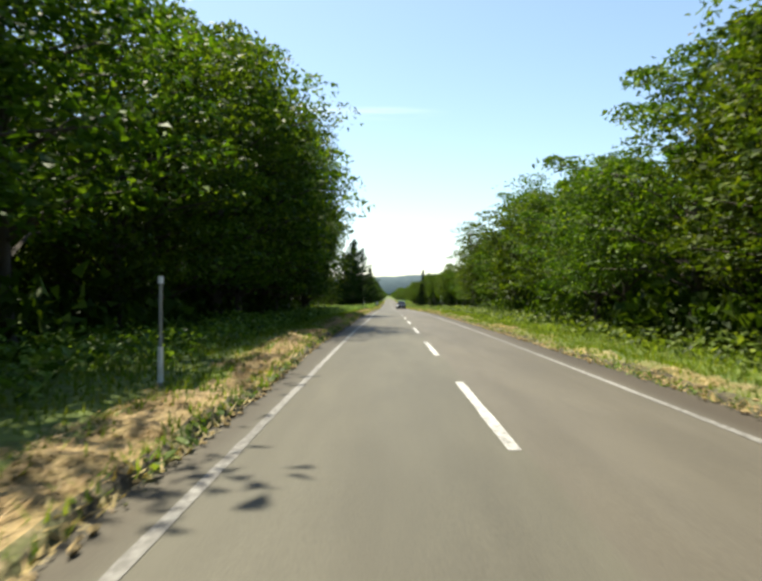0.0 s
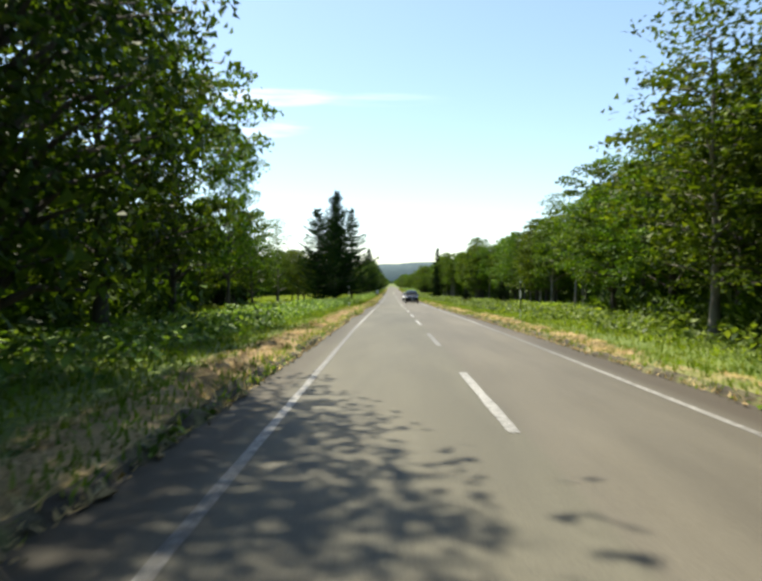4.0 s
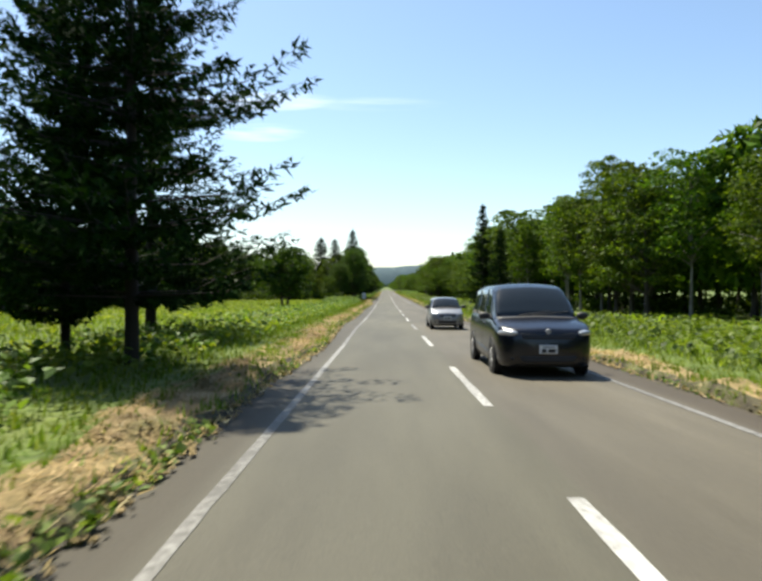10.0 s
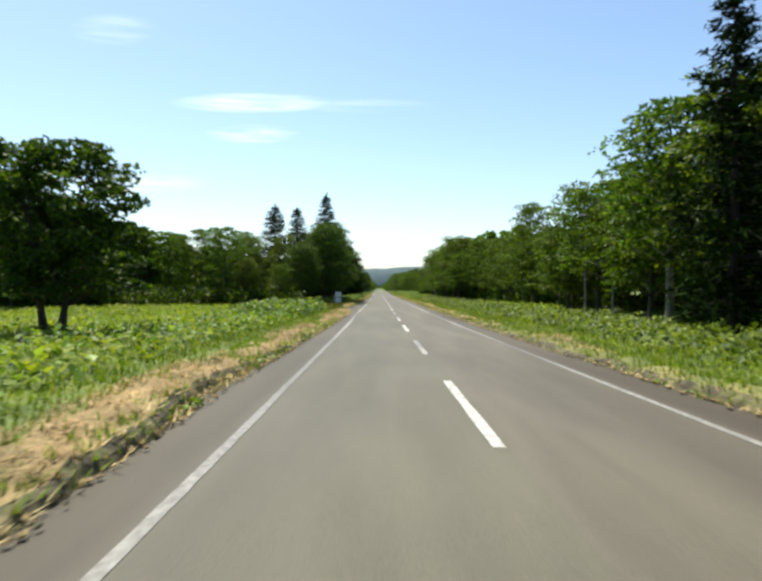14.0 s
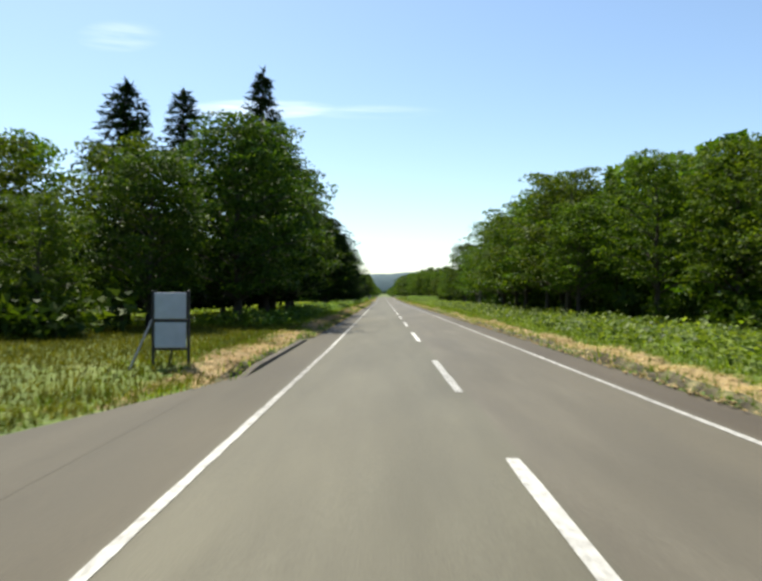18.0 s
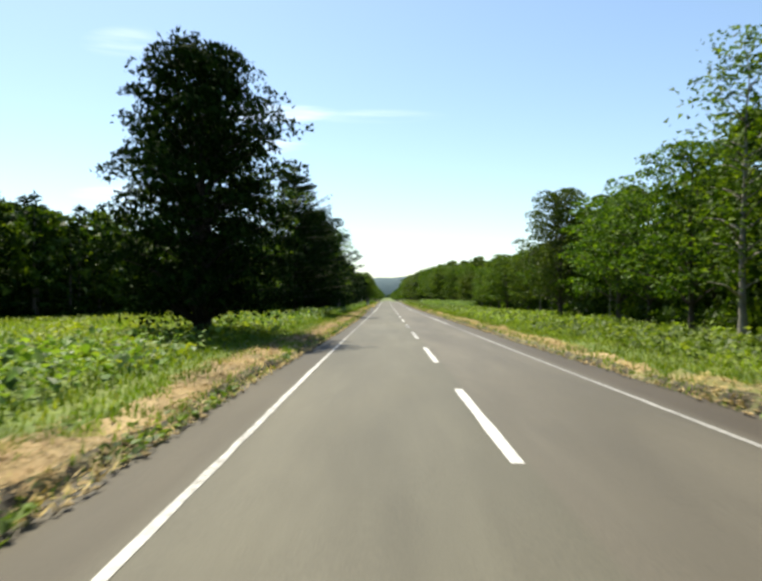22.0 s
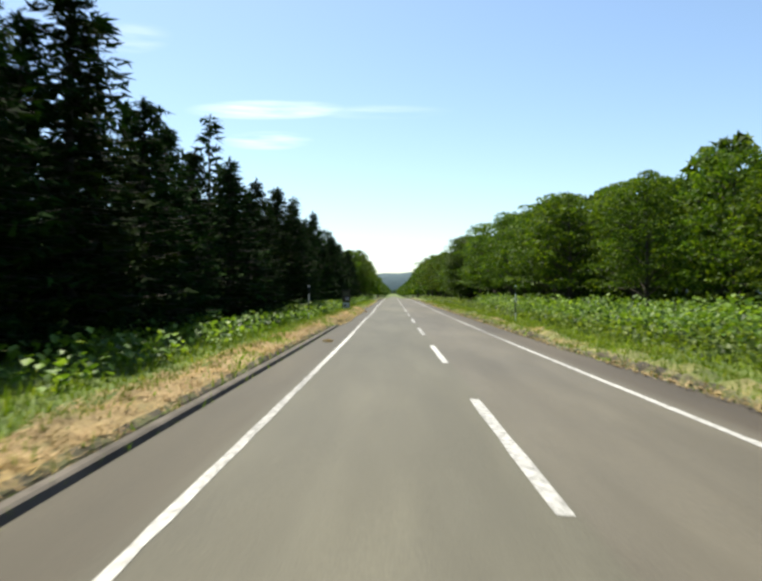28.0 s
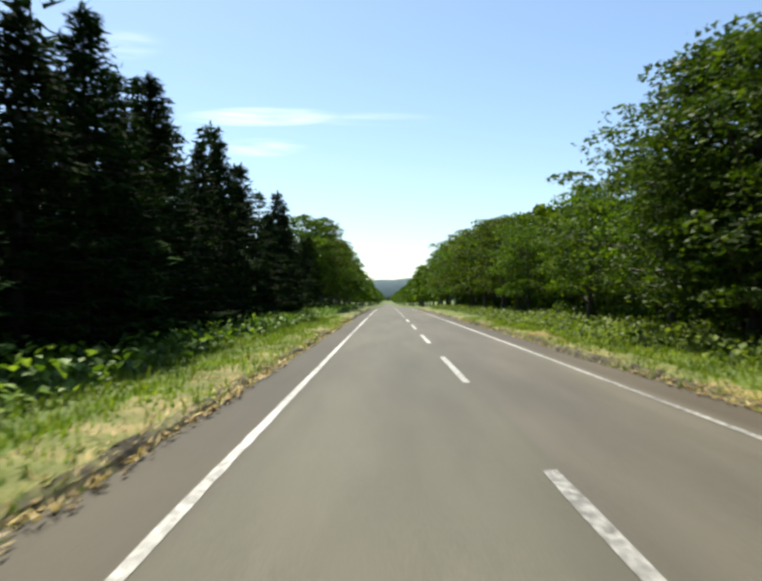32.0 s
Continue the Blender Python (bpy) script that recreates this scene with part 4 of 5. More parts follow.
def blades(name, label, mat, places, length, seed, spread=0.9, on=None, width=0.018, least=0.0):
    rng = np.random.default_rng(seed)
    x, y = places
    n = len(x)
    z = ground_z(x, y) if on is None else on(x, y)
    c = np.column_stack((x, y, z))
    a = rng.uniform(0, 6.283, n)
    L = (length * rng.uniform(0.4, 1.2, n))[:, None]
    lean = (least + (spread - least) * rng.random(n))[:, None]
    d = np.column_stack((np.cos(a), np.sin(a), np.zeros(n)))
    up = np.array([0, 0, 1.0])
    side = np.column_stack((-np.sin(a), np.cos(a), np.zeros(n))) * width
    tip = c + d * L * np.sin(lean) + up * L * np.cos(lean)
    v = np.stack([c - side, c + side, tip], 1).reshape(-1, 3)
    return tagged(mesh_part(name, v, np.arange(3 * n).reshape(n, 3), mat), label, "grass", kind="stuff")


def thatch(name, label, places, seed, each=15):
    """Tufts of cut straw, the stalks of a tuft lying much the same way over one another."""
    rng = np.random.default_rng(seed)
    x, y = places
    n = len(x)
    way = np.repeat(rng.uniform(0, 6.283, n), each) + rng.normal(0, 0.55, n * each)
    pile = np.repeat(rng.uniform(0.02, 0.11, n), each)
    px, py = np.repeat(x, each) + rng.normal(0, 0.07, n * each), np.repeat(y, each) + rng.normal(0, 0.10, n * each)
    c = np.column_stack((px, py, turf_z(px, py) + pile * rng.random(n * each)))
    d = np.column_stack((np.cos(way), np.sin(way), rng.normal(0.12, 0.22, n * each)))
    L = rng.uniform(0.07, 0.22, (n * each, 1))
    side = np.column_stack((-np.sin(way), np.cos(way), np.zeros(n * each))) * rng.uniform(0.004, 0.011, (n * each, 1))
    v = np.stack([c - d * L / 2 - side, c - d * L / 2 + side, c + d * L / 2 + np.array([0, 0, 0.01])], 1).reshape(-1, 3)
    return tagged(mesh_part(name, v, np.arange(3 * n * each).reshape(-1, 3), STRAW), label, "grass", kind="stuff")


R2 = np.random.default_rng(55)


def open_left(x, y):
    a = np.array(LEFT_WOOD)
    edge = np.where(y < 384, np.interp(y, a[:, 0], a[:, 1]), 8.4)
    mown = (y > 245.5) & (y < 272) & (x > -12) & ~((y < 247) & (x < -7))
    return (-x < edge + 1.5) & clear_of_drives(x, y) & ~mown


def open_right(x, y):
    a = np.array(RIGHT_WOOD)
    return x < np.interp(y, a[:, 0], a[:, 1]) + 1.5


def turf_z(x, y):
    """Height of the turf of the verges, or of the ground beyond them."""
    z = np.asarray(ground_z(x, y), float).copy()
    for side in (-1, 1):
        for ys, xs, zs in TURF[side]:
            k = (side * x > 2.9) & (side * x < 5.6) & (y >= ys[0]) & (y <= ys[-1])
            if not k.any():
                continue
            d = side * x[k]
            cx = [side * np.interp(y[k], ys, q) for q in xs]
            cz = [np.interp(y[k], ys, q) for q in zs]
            out = np.full(len(d), -0.05)
            for i in range(5):
                f = (d - cx[i]) / np.maximum(cx[i + 1] - cx[i], 1e-3)
                out = np.where((f >= 0) & (f <= 1), cz[i] + (cz[i + 1] - cz[i]) * f, out)
            z[k] = np.maximum(z[k], road_z(y[k]) + out)
    return z - 0.01


def dry_stretch(y):
    """Where the turf of the right verge is cut and dry."""
    return np.searchsorted(np.array(RIGHT_CUTS), y) % 2 == 0


def strewn(x, y):
    """Where cut straw lies."""
    least = np.where(x < 0, np.where(y > 452, 0.75, np.where((y > 226) & (y < 246), -1.5, -0.9)), np.where(dry_stretch(y), -0.6, 0.9))
    return clear_of_drives(x, y) & (np.sin(y * 0.9 + 2.0 * np.sin(y * 0.23) + x) + np.sin(x * 3.1 + y * 0.37) > least) & ~((x < 0) & (y > 384) & (y < 422) & (x > -4.02))


def no_kerb(x, y):
    return clear_of_drives(x, y) & ~((x < 0) & (((y > 384) & (y < 422)) | ((y > 254) & (y < 267))))


def patchy(x, y, least=-0.75):
    """Where the herbs stand thick."""
    return np.sin(x * 0.55 + 1.3 * np.sin(y * 0.21)) * np.sin(y * 0.34 + 1.7 * np.sin(x * 0.4)) + 0.5 * np.sin(x * 1.9 + y * 0.8) > least


leafy("butterbur", "broad-leaved butterbur thicket along the road", BUTTERBUR, scatter(R2, 78000, -5, 560, (-10, -5.75), lambda x, y: open_left(x, y) & patchy(x, y) & ((y < 146) | (y > 228) & ((y < 314) | (y > 372)) | (R2.random(len(x)) < 0.35))), 0.102, 0.06, 0.78, 1)
leafy("butterbur", "broad-leaved butterbur thicket along the road", BUTTERBUR, scatter(R2, 78000, -5, 560, (5.6, 10), lambda x, y: open_right(x, y) & patchy(x, y) & ((y < 332) | (y > 392) | (R2.random(len(x)) < 0.3))), 0.102, 0.06, 0.74, 2)
leafy("meadow_herbs", "bright green herbs covering the meadow", MEADOW, scatter(R2, 78000, 90, 400, (-33, -6), lambda x, y: open_left(x, y) & ((x < -10) & patchy(x, y, 0.1) | (x > -10) & ((y > 146) & (y < 228) | (y > 312) & (y < 374)))), 0.12, 0.08, 0.45, 3)
blades("meadow_grass", "fine yellow-green grass of the meadow", MEADOW, scatter(R2, 120000, 90, 400, (-33, -6.2), lambda x, y: open_left(x, y) & ((x < -9) | (y > 312) & (y < 374))), 0.36, 21, 1.0, width=0.03)
leafy("meadow_herbs", "bright green herbs covering the meadow", MEADOW, scatter(R2, 34000, 80, 420, (5.8, 18), lambda x, y: open_right(x, y) & patchy(x, y, 0.0) & ((x > 10) | (y > 332) & (y < 392))), 0.12, 0.1, 0.55, 4)
blades("meadow_grass", "fine yellow-green grass beside the wood", MEADOW, scatter(R2, 46000, 80, 420, (5.8, 18), lambda x, y: open_right(x, y) & ((x > 8.5) | (y > 332) & (y < 392))), 0.36, 22, 1.0, width=0.03)
blades("meadow_grass", "green grass among the broad leaves", BLADE, scatter(R2, 90000, -5, 500, (-10, -5.6), lambda x, y: open_left(x, y) & ~((y > 245) & (y < 272))), 0.22, 23, 1.35, width=0.024)
blades("meadow_grass", "green grass among the broad leaves", MEADOW, scatter(R2, 80000, -5, 500, (5.4, 10), open_right), 0.24, 24, 1.35, width=0.024)
leafy("thicket", "tall leafy thicket between the road and the wood", BUTTERBUR, scatter(R2, 14000, 392, 452, (6.2, 11.5), open_right), 0.10, 0.3, 1.5, 17)
leafy("thicket", "tall leafy thicket beside the notice board", BUTTERBUR, scatter(R2, 9500, 425, 451, (-8.6, -6.2), open_left), 0.09, 0.2, 0.95, 18)
leafy("thicket", "tall butterbur beside the side track", BUTTERBUR, scatter(R2, 5200, 229, 246, (-10.5, -6.0), open_left), 0.135, 0.2, 1.05, 19)
blades("green_grass", "green grass along the verge", BLADE, scatter(R2, 85000, -5, 500, (-6.5, -4.6), clear_of_drives), 0.15, 5, 1.2, on=turf_z)
blades("green_grass", "green grass along the verge", BLADE, scatter(R2, 80000, -5, 500, (4.55, 6.4)), 0.15, 6, 1.2, on=turf_z)
blades("dry_grass", "dry yellow cut grass beside the asphalt", STRAW, scatter(R2, 60000, -2, 470, (-5.2, -4.05), strewn), 0.14, 7, 1.5, on=turf_z, width=0.015, least=0.95)
blades("dry_grass", "dry yellow cut grass beside the asphalt", STRAW, scatter(R2, 45000, 0, 480, (3.9, 4.5), strewn), 0.14, 8, 1.5, on=turf_z, width=0.015, least=0.95)
blades("dry_grass", "dry grass hanging over the asphalt's edge", STRAW, scatter(R2, 20000, -5, 500, (-4.1, -3.72), no_kerb), 0.15, 13, 1.5, on=lambda x, y: np.maximum(turf_z(x, y), road_z(y) + 0.01), least=0.7)
blades("dry_grass", "dry grass hanging over the asphalt's edge", STRAW, scatter(R2, 10000, -5, 500, (3.6, 4.0)), 0.15, 14, 1.5, on=lambda x, y: np.maximum(turf_z(x, y), road_z(y) + 0.01), least=0.7)
blades("green_grass", "green grass among the dry stalks", BLADE, scatter(R2, 75000, -5, 500, (-5.4, -3.8), lambda x, y: clear_of_drives(x, y) & (~strewn(x, y) | (x > -4.1) & (y < 384) & ~((y > 226) & (y < 246)) | (R2.random(len(x)) < 0.10))), 0.17, 15, 1.2, on=turf_z)
blades("green_grass", "green grass among the dry stalks", BLADE, scatter(R2, 75000, -5, 500, (3.7, 5.3), lambda x, y: ~strewn(x, y) | (x < 4.0) | (R2.random(len(x)) < 0.10)), 0.17, 16, 1.2, on=turf_z)
blades("mown_grass", "mown yellow-green grass round the sign", MOWN, scatter(R2, 34000, 245.5, 274, (-13, -4.1), clear_of_drives), 0.17, 11, 1.1)
leafy("weeds", "low green weeds creeping over the asphalt's edge", BUTTERBUR, scatter(R2, 26000, -5, 470, (-4.22, -3.74), lambda x, y: no_kerb(x, y) & (y < 384) & ~((y > 227) & (y < 246)) & (np.sin(y * 0.9) + np.sin(y * 0.37 + 1) > -0.1)), 0.062, 0.02, 0.20, 9)
leafy("weeds", "low green weeds creeping over the asphalt's edge", BUTTERBUR, scatter(R2, 18000, -5, 470, (3.66, 4.1), lambda x, y: np.sin(y * 0.7) + np.sin(y * 0.29 + 2) > 0.4), 0.045, 0.02, 0.14, 10)

R3 = np.random.default_rng(77)
thatch("cut_straw", "tangled golden straw along the cut verge", scatter(R3, 15000, -2, 455, (-5.2, -4.0), strewn), 61)
thatch("cut_straw", "tangled golden straw along the cut verge", scatter(R3, 8500, 0, 480, (3.92, 4.5), strewn), 62)


def sods(name, label, mat, x0, x1, count, size, seed):
    """Crumbled lumps of turf along the asphalt's edge."""
    rng = np.random.default_rng(seed)
    y = rng.uniform(-5, 470, count)
    x = rng.uniform(x0, x1, count)
    k = no_kerb(x, y) & (np.sin(y * 0.8) + np.sin(y * 0.31 + x0) + rng.normal(0, 0.7, count) > -1.3)
    x, y = hug(x[k], y[k]), y[k]
    n = len(x)
    ball = np.array([(1, 0, 0), (0, 1, 0), (-1, 0, 0), (0, -1, 0), (0, 0, 1), (0, 0, -1)], float)
    r = size * rng.uniform(0.4, 1.4, (n, 1, 1)) * rng.uniform(0.6, 1.4, (n, 6, 1)) * np.array([1.0, 1.5, 0.75])
    c = np.column_stack((x, y, road_z(y) + 0.02 + 0.09 * rng.random(n) * np.clip((np.abs(x) - np.where(x < 0, turf_edge(-1, y), turf_edge(1, y))) / 0.2, 0, 1)))
    v = c[:, None] + ball[None] * r
    f = np.array([(0, 1, 4), (1, 2, 4), (2, 3, 4), (3, 0, 4), (1, 0, 5), (2, 1, 5), (3, 2, 5), (0, 3, 5)])
    faces = (6 * np.arange(n)[:, None, None] + f[None]).reshape(-1, 3)
    return tagged(mesh_part(name, v.reshape(-1, 3), faces, mat), label, "turf", kind="stuff")


sods("turf_lumps", "dry crumbled turf along the asphalt", DRY, -4.1, -3.66, 7500, 0.036, 31)
sods("turf_lumps", "dry crumbled turf along the asphalt", DRY, 3.58, 4.0, 6000, 0.036, 32)
sods("soil_lumps", "dark crumbs of soil along the asphalt", SOIL, -3.95, -3.62, 1800, 0.022, 33)
sods("soil_lumps", "dark crumbs of soil along the asphalt", SOIL, 3.52, 3.9, 1500, 0.022, 34)


# ---- things by the road ----
def plain(name, colour, roughness=0.5, metallic=0.0, coat=0.0, vary=0.12):
    """A made surface with slight mottling."""
    m, n, l, p = material(name)
    c, f = noise_ramp(n, l, 6.0, ((0.35, tuple(q * (1 - vary) for q in colour)), (0.65, tuple(min(1, q * (1 + vary)) for q in colour))))
    l.new(c, p.inputs["Base Color"])
    p.inputs["Roughness"].default_value, p.inputs["Metallic"].default_value, p.inputs["Coat Weight"].default_value = roughness, metallic, coat
    return m


SILVER = plain("silver_car_paint", (0.27, 0.275, 0.29), 0.36, 0.5, 0.5, 0.03)
NAVY = plain("dark_blue_car_paint", (0.003, 0.004, 0.009), 0.25, 0.0, 0.2, 0.05)
GLASS = plain("tinted_glass", (0.010, 0.014, 0.016), 0.03, 0.0, 0.0, 0.05)
RUBBER = plain("tyre_rubber", (0.022, 0.022, 0.023), 0.85)
TRIM = plain("black_plastic_trim", (0.018, 0.018, 0.02), 0.6)
ALLOY = plain("wheel_alloy", (0.30, 0.30, 0.31), 0.45, 0.6)
LAMP = plain("headlamp_lens", (0.40, 0.42, 0.44), 0.12, 0.3, 0.8)
TAIL = plain("red_lamp_lens", (0.25, 0.012, 0.010), 0.2, 0.0, 0.6)
WHITE = plain("white_paint", (0.72, 0.73, 0.74), 0.5)
GREYPOST = plain("grey_metal_post", (0.30, 0.31, 0.32), 0.5, 0.4)
PANEL = plain("pale_blue_grey_panel", (0.40, 0.44, 0.52), 0.55, 0.0, 0.0, 0.06)
DARKWOOD = surface("dark_stained_wood", 3.0, ((0.3, (0.022, 0.018, 0.014)), (0.7, (0.055, 0.045, 0.034))), 0.8, stretch=(6, 6, 0.6))
OLIVE = plain("faded_board", (0.055, 0.06, 0.03), 0.7, 0.0, 0.0, 0.25)


def quad_panel(name, corners, depth, mat, parent, label="", soft=0.0):
    """A thin panel of four corners, pushed out along its normal; soft: the radius of its corners."""
    c = [Vector(q) for q in corners]
    nrm = (c[1] - c[0]).cross(c[3] - c[0]).normalized() * depth
    if soft:
        ring = []
        for i in range(4):
            u, w = c[i - 1] - c[i], c[(i + 1) % 4] - c[i]
            p, q = c[i] + u.normalized() * min(soft, u.length * 0.45), c[i] + w.normalized() * min(soft, w.length * 0.45)
            for t in (0.0, 0.25, 0.5, 0.75, 1.0):
                ring.append(p * (1 - t) ** 2 + c[i] * 2 * t * (1 - t) + q * t * t)
        c = ring
    bm = bmesh.new()
    a = [bm.verts.new(q) for q in c]
    b = [bm.verts.new(q + nrm) for q in c]
    bm.faces.new(b)
    bm.faces.new(list(reversed(a)))
    for i in range(len(c)):
        bm.faces.new((a[i], a[(i + 1) % len(c)], b[(i + 1) % len(c)], b[i]))
    bmesh.ops.recalc_face_normals(bm, faces=bm.faces[:])
    bmesh.ops.bevel(bm, geom=[e for e in bm.edges if all(v in b for v in e.verts)], offset=min(0.02, abs(depth) * 0.8), segments=1, affect="EDGES")
    return part(name, bm, mat, parent, label)


def smooth_at(table, y):
    """A soft curve through a table of (y, value)."""
    a = np.array(table, float)
    y = np.clip(y, a[0, 0], a[-1, 0])
    i = np.clip(np.searchsorted(a[:, 0], y, "right") - 1, 0, len(a) - 2)
    x0, x1, v0, v1 = a[i, 0], a[i + 1, 0], a[i, 1], a[i + 1, 1]
    d = np.diff(a[:, 1]) / np.diff(a[:, 0])
    g = np.concatenate(([d[0]], np.where(d[1:] * d[:-1] > 0, 2 * d[1:] * d[:-1] / np.where(d[1:] + d[:-1] == 0, 1, d[1:] + d[:-1]), 0), [d[-1]]))
    t, d = (y - x0) / (x1 - x0), x1 - x0
    return (2 * t ** 3 - 3 * t ** 2 + 1) * v0 + (t ** 3 - 2 * t ** 2 + t) * d * g[i] + (3 * t ** 2 - 2 * t ** 3) * v1 + (t ** 3 - t ** 2) * d * g[i + 1]


class Shell:
    """The skin of a car facing -y with its front at y = 0, from curves along its length; sides flow into a rounded roof."""
    def __init__(self, plan, low, belt, top, rail, narrow):
        self.plan, self.low, self.belt, self.top, self.rail, self.narrow = plan, low, belt, top, rail, narrow

    def half(self, y):
        """The half-section at y: eleven places from the sill to the middle of the roof."""
        w, zl, zb, zt = (float(smooth_at(q, y)) for q in (self.plan, self.low, self.belt, self.top))
        wr = w * float(smooth_at(self.narrow, y))
        zr = zt - float(smooth_at(self.rail, y))
        zb = min(zb, zr - 0.01)
        return [(0.80 * w, zl), (0.955 * w, zl + 0.05), (0.99 * w, zl + 0.16), (w, zl + 0.45 * (zb - zl)), (0.995 * w, zl + 0.78 * (zb - zl)), (0.955 * w, zb - 0.015), (0.93 * w, zb + 0.02 * min(1, (zr - zb) * 4)),
                (wr + 0.35 * (0.93 * w - wr), zb + 0.62 * (zr - zb)), (wr, zr), (0.86 * wr, zr + 0.62 * (zt - zr)), (0.48 * wr, zt - 0.006), (0.0, zt + 0.008)]

    def side(self, y, t, out=0.0):
        """A place on the glass line: t from the belt (0) to the rail (1)."""
        h = self.half(y)
        (x0, z0), (x1, z1), (x2, z2) = h[6], h[7], h[8]
        x, z = ((x0 + (x1 - x0) * t / 0.62, z0 + (z1 - z0) * t / 0.62) if t < 0.62 else (x1 + (x2 - x1) * (t - 0.62) / 0.38, z1 + (z2 - z1) * (t - 0.62) / 0.38))
        return Vector((x + out, y, z + 0.25 * out))

    def over(self, y, s, out=0.0):
        """A place on the upper skin: s from -1 (one rail) through the middle to 1."""
        h = self.half(y)[8:]
        a = abs(s) * 3
        q = [h[3], h[2], h[1], h[0]]
        i = min(2, int(a))
        x = q[i][0] + (q[i + 1][0] - q[i][0]) * (a - i)
        z = q[i][1] + (q[i + 1][1] - q[i][1]) * (a - i)
        return Vector((math.copysign(x, s), y - 0.6 * out, z + 0.8 * out))

    def skin(self, name, L, mat, parent):
        ys = np.concatenate((np.linspace(0, 0.12, 5), np.linspace(0.18, L - 0.18, 38), np.linspace(L - 0.12, L, 5)))
        bm, rows = bmesh.new(), []
        for y in ys:
            h = self.half(y)
            rows.append([bm.verts.new((x, y, z)) for x, z in h[:-1]] + [bm.verts.new((0, y, h[-1][1]))] + [bm.verts.new((-x, y, z)) for x, z in reversed(h[:-1])])
        for a, b in zip(rows, rows[1:]):
            for i in range(len(a) - 1):
                bm.faces.new((a[i], a[i + 1], b[i + 1], b[i]))
        bm.faces.new(list(reversed(rows[0])))
        bm.faces.new(rows[-1])
        bmesh.ops.recalc_face_normals(bm, faces=bm.faces[:])
        ob = part(name, bm, mat, parent)
        ob.data.shade_smooth()
        return ob


def patch(name, at, nu, nv, mat, parent, label=""):
    """A thin curved pane: at(u, v, out) gives its places."""
    bm = bmesh.new()
    g = [[bm.verts.new(at(i / nu, j / nv, 0.008)) for j in range(nv + 1)] for i in range(nu + 1)]
    b = [[bm.verts.new(at(i / nu, j / nv, -0.01)) for j in range(nv + 1)] for i in range(nu + 1)]
    for i in range(nu):
        for j in range(nv):
            bm.faces.new((g[i][j], g[i + 1][j], g[i + 1][j + 1], g[i][j + 1]))
    rim = [(i, 0) for i in range(nu)] + [(nu, j) for j in range(nv)] + [(i, nv) for i in range(nu, 0, -1)] + [(0, j) for j in range(nv, 0, -1)]
    for (i, j), (k, m) in zip(rim, rim[1:] + rim[:1]):
        bm.faces.new((g[i][j], b[i][j], b[k][m], g[k][m]))
    for i in range(nu):
        for j in range(nv):
            bm.faces.new((b[i][j], b[i][j + 1], b[i + 1][j + 1], b[i + 1][j]))
    bmesh.ops.recalc_face_normals(bm, faces=bm.faces[:])
    ob = part(name, bm, mat, parent, label)
    ob.data.shade_smooth()
    return ob


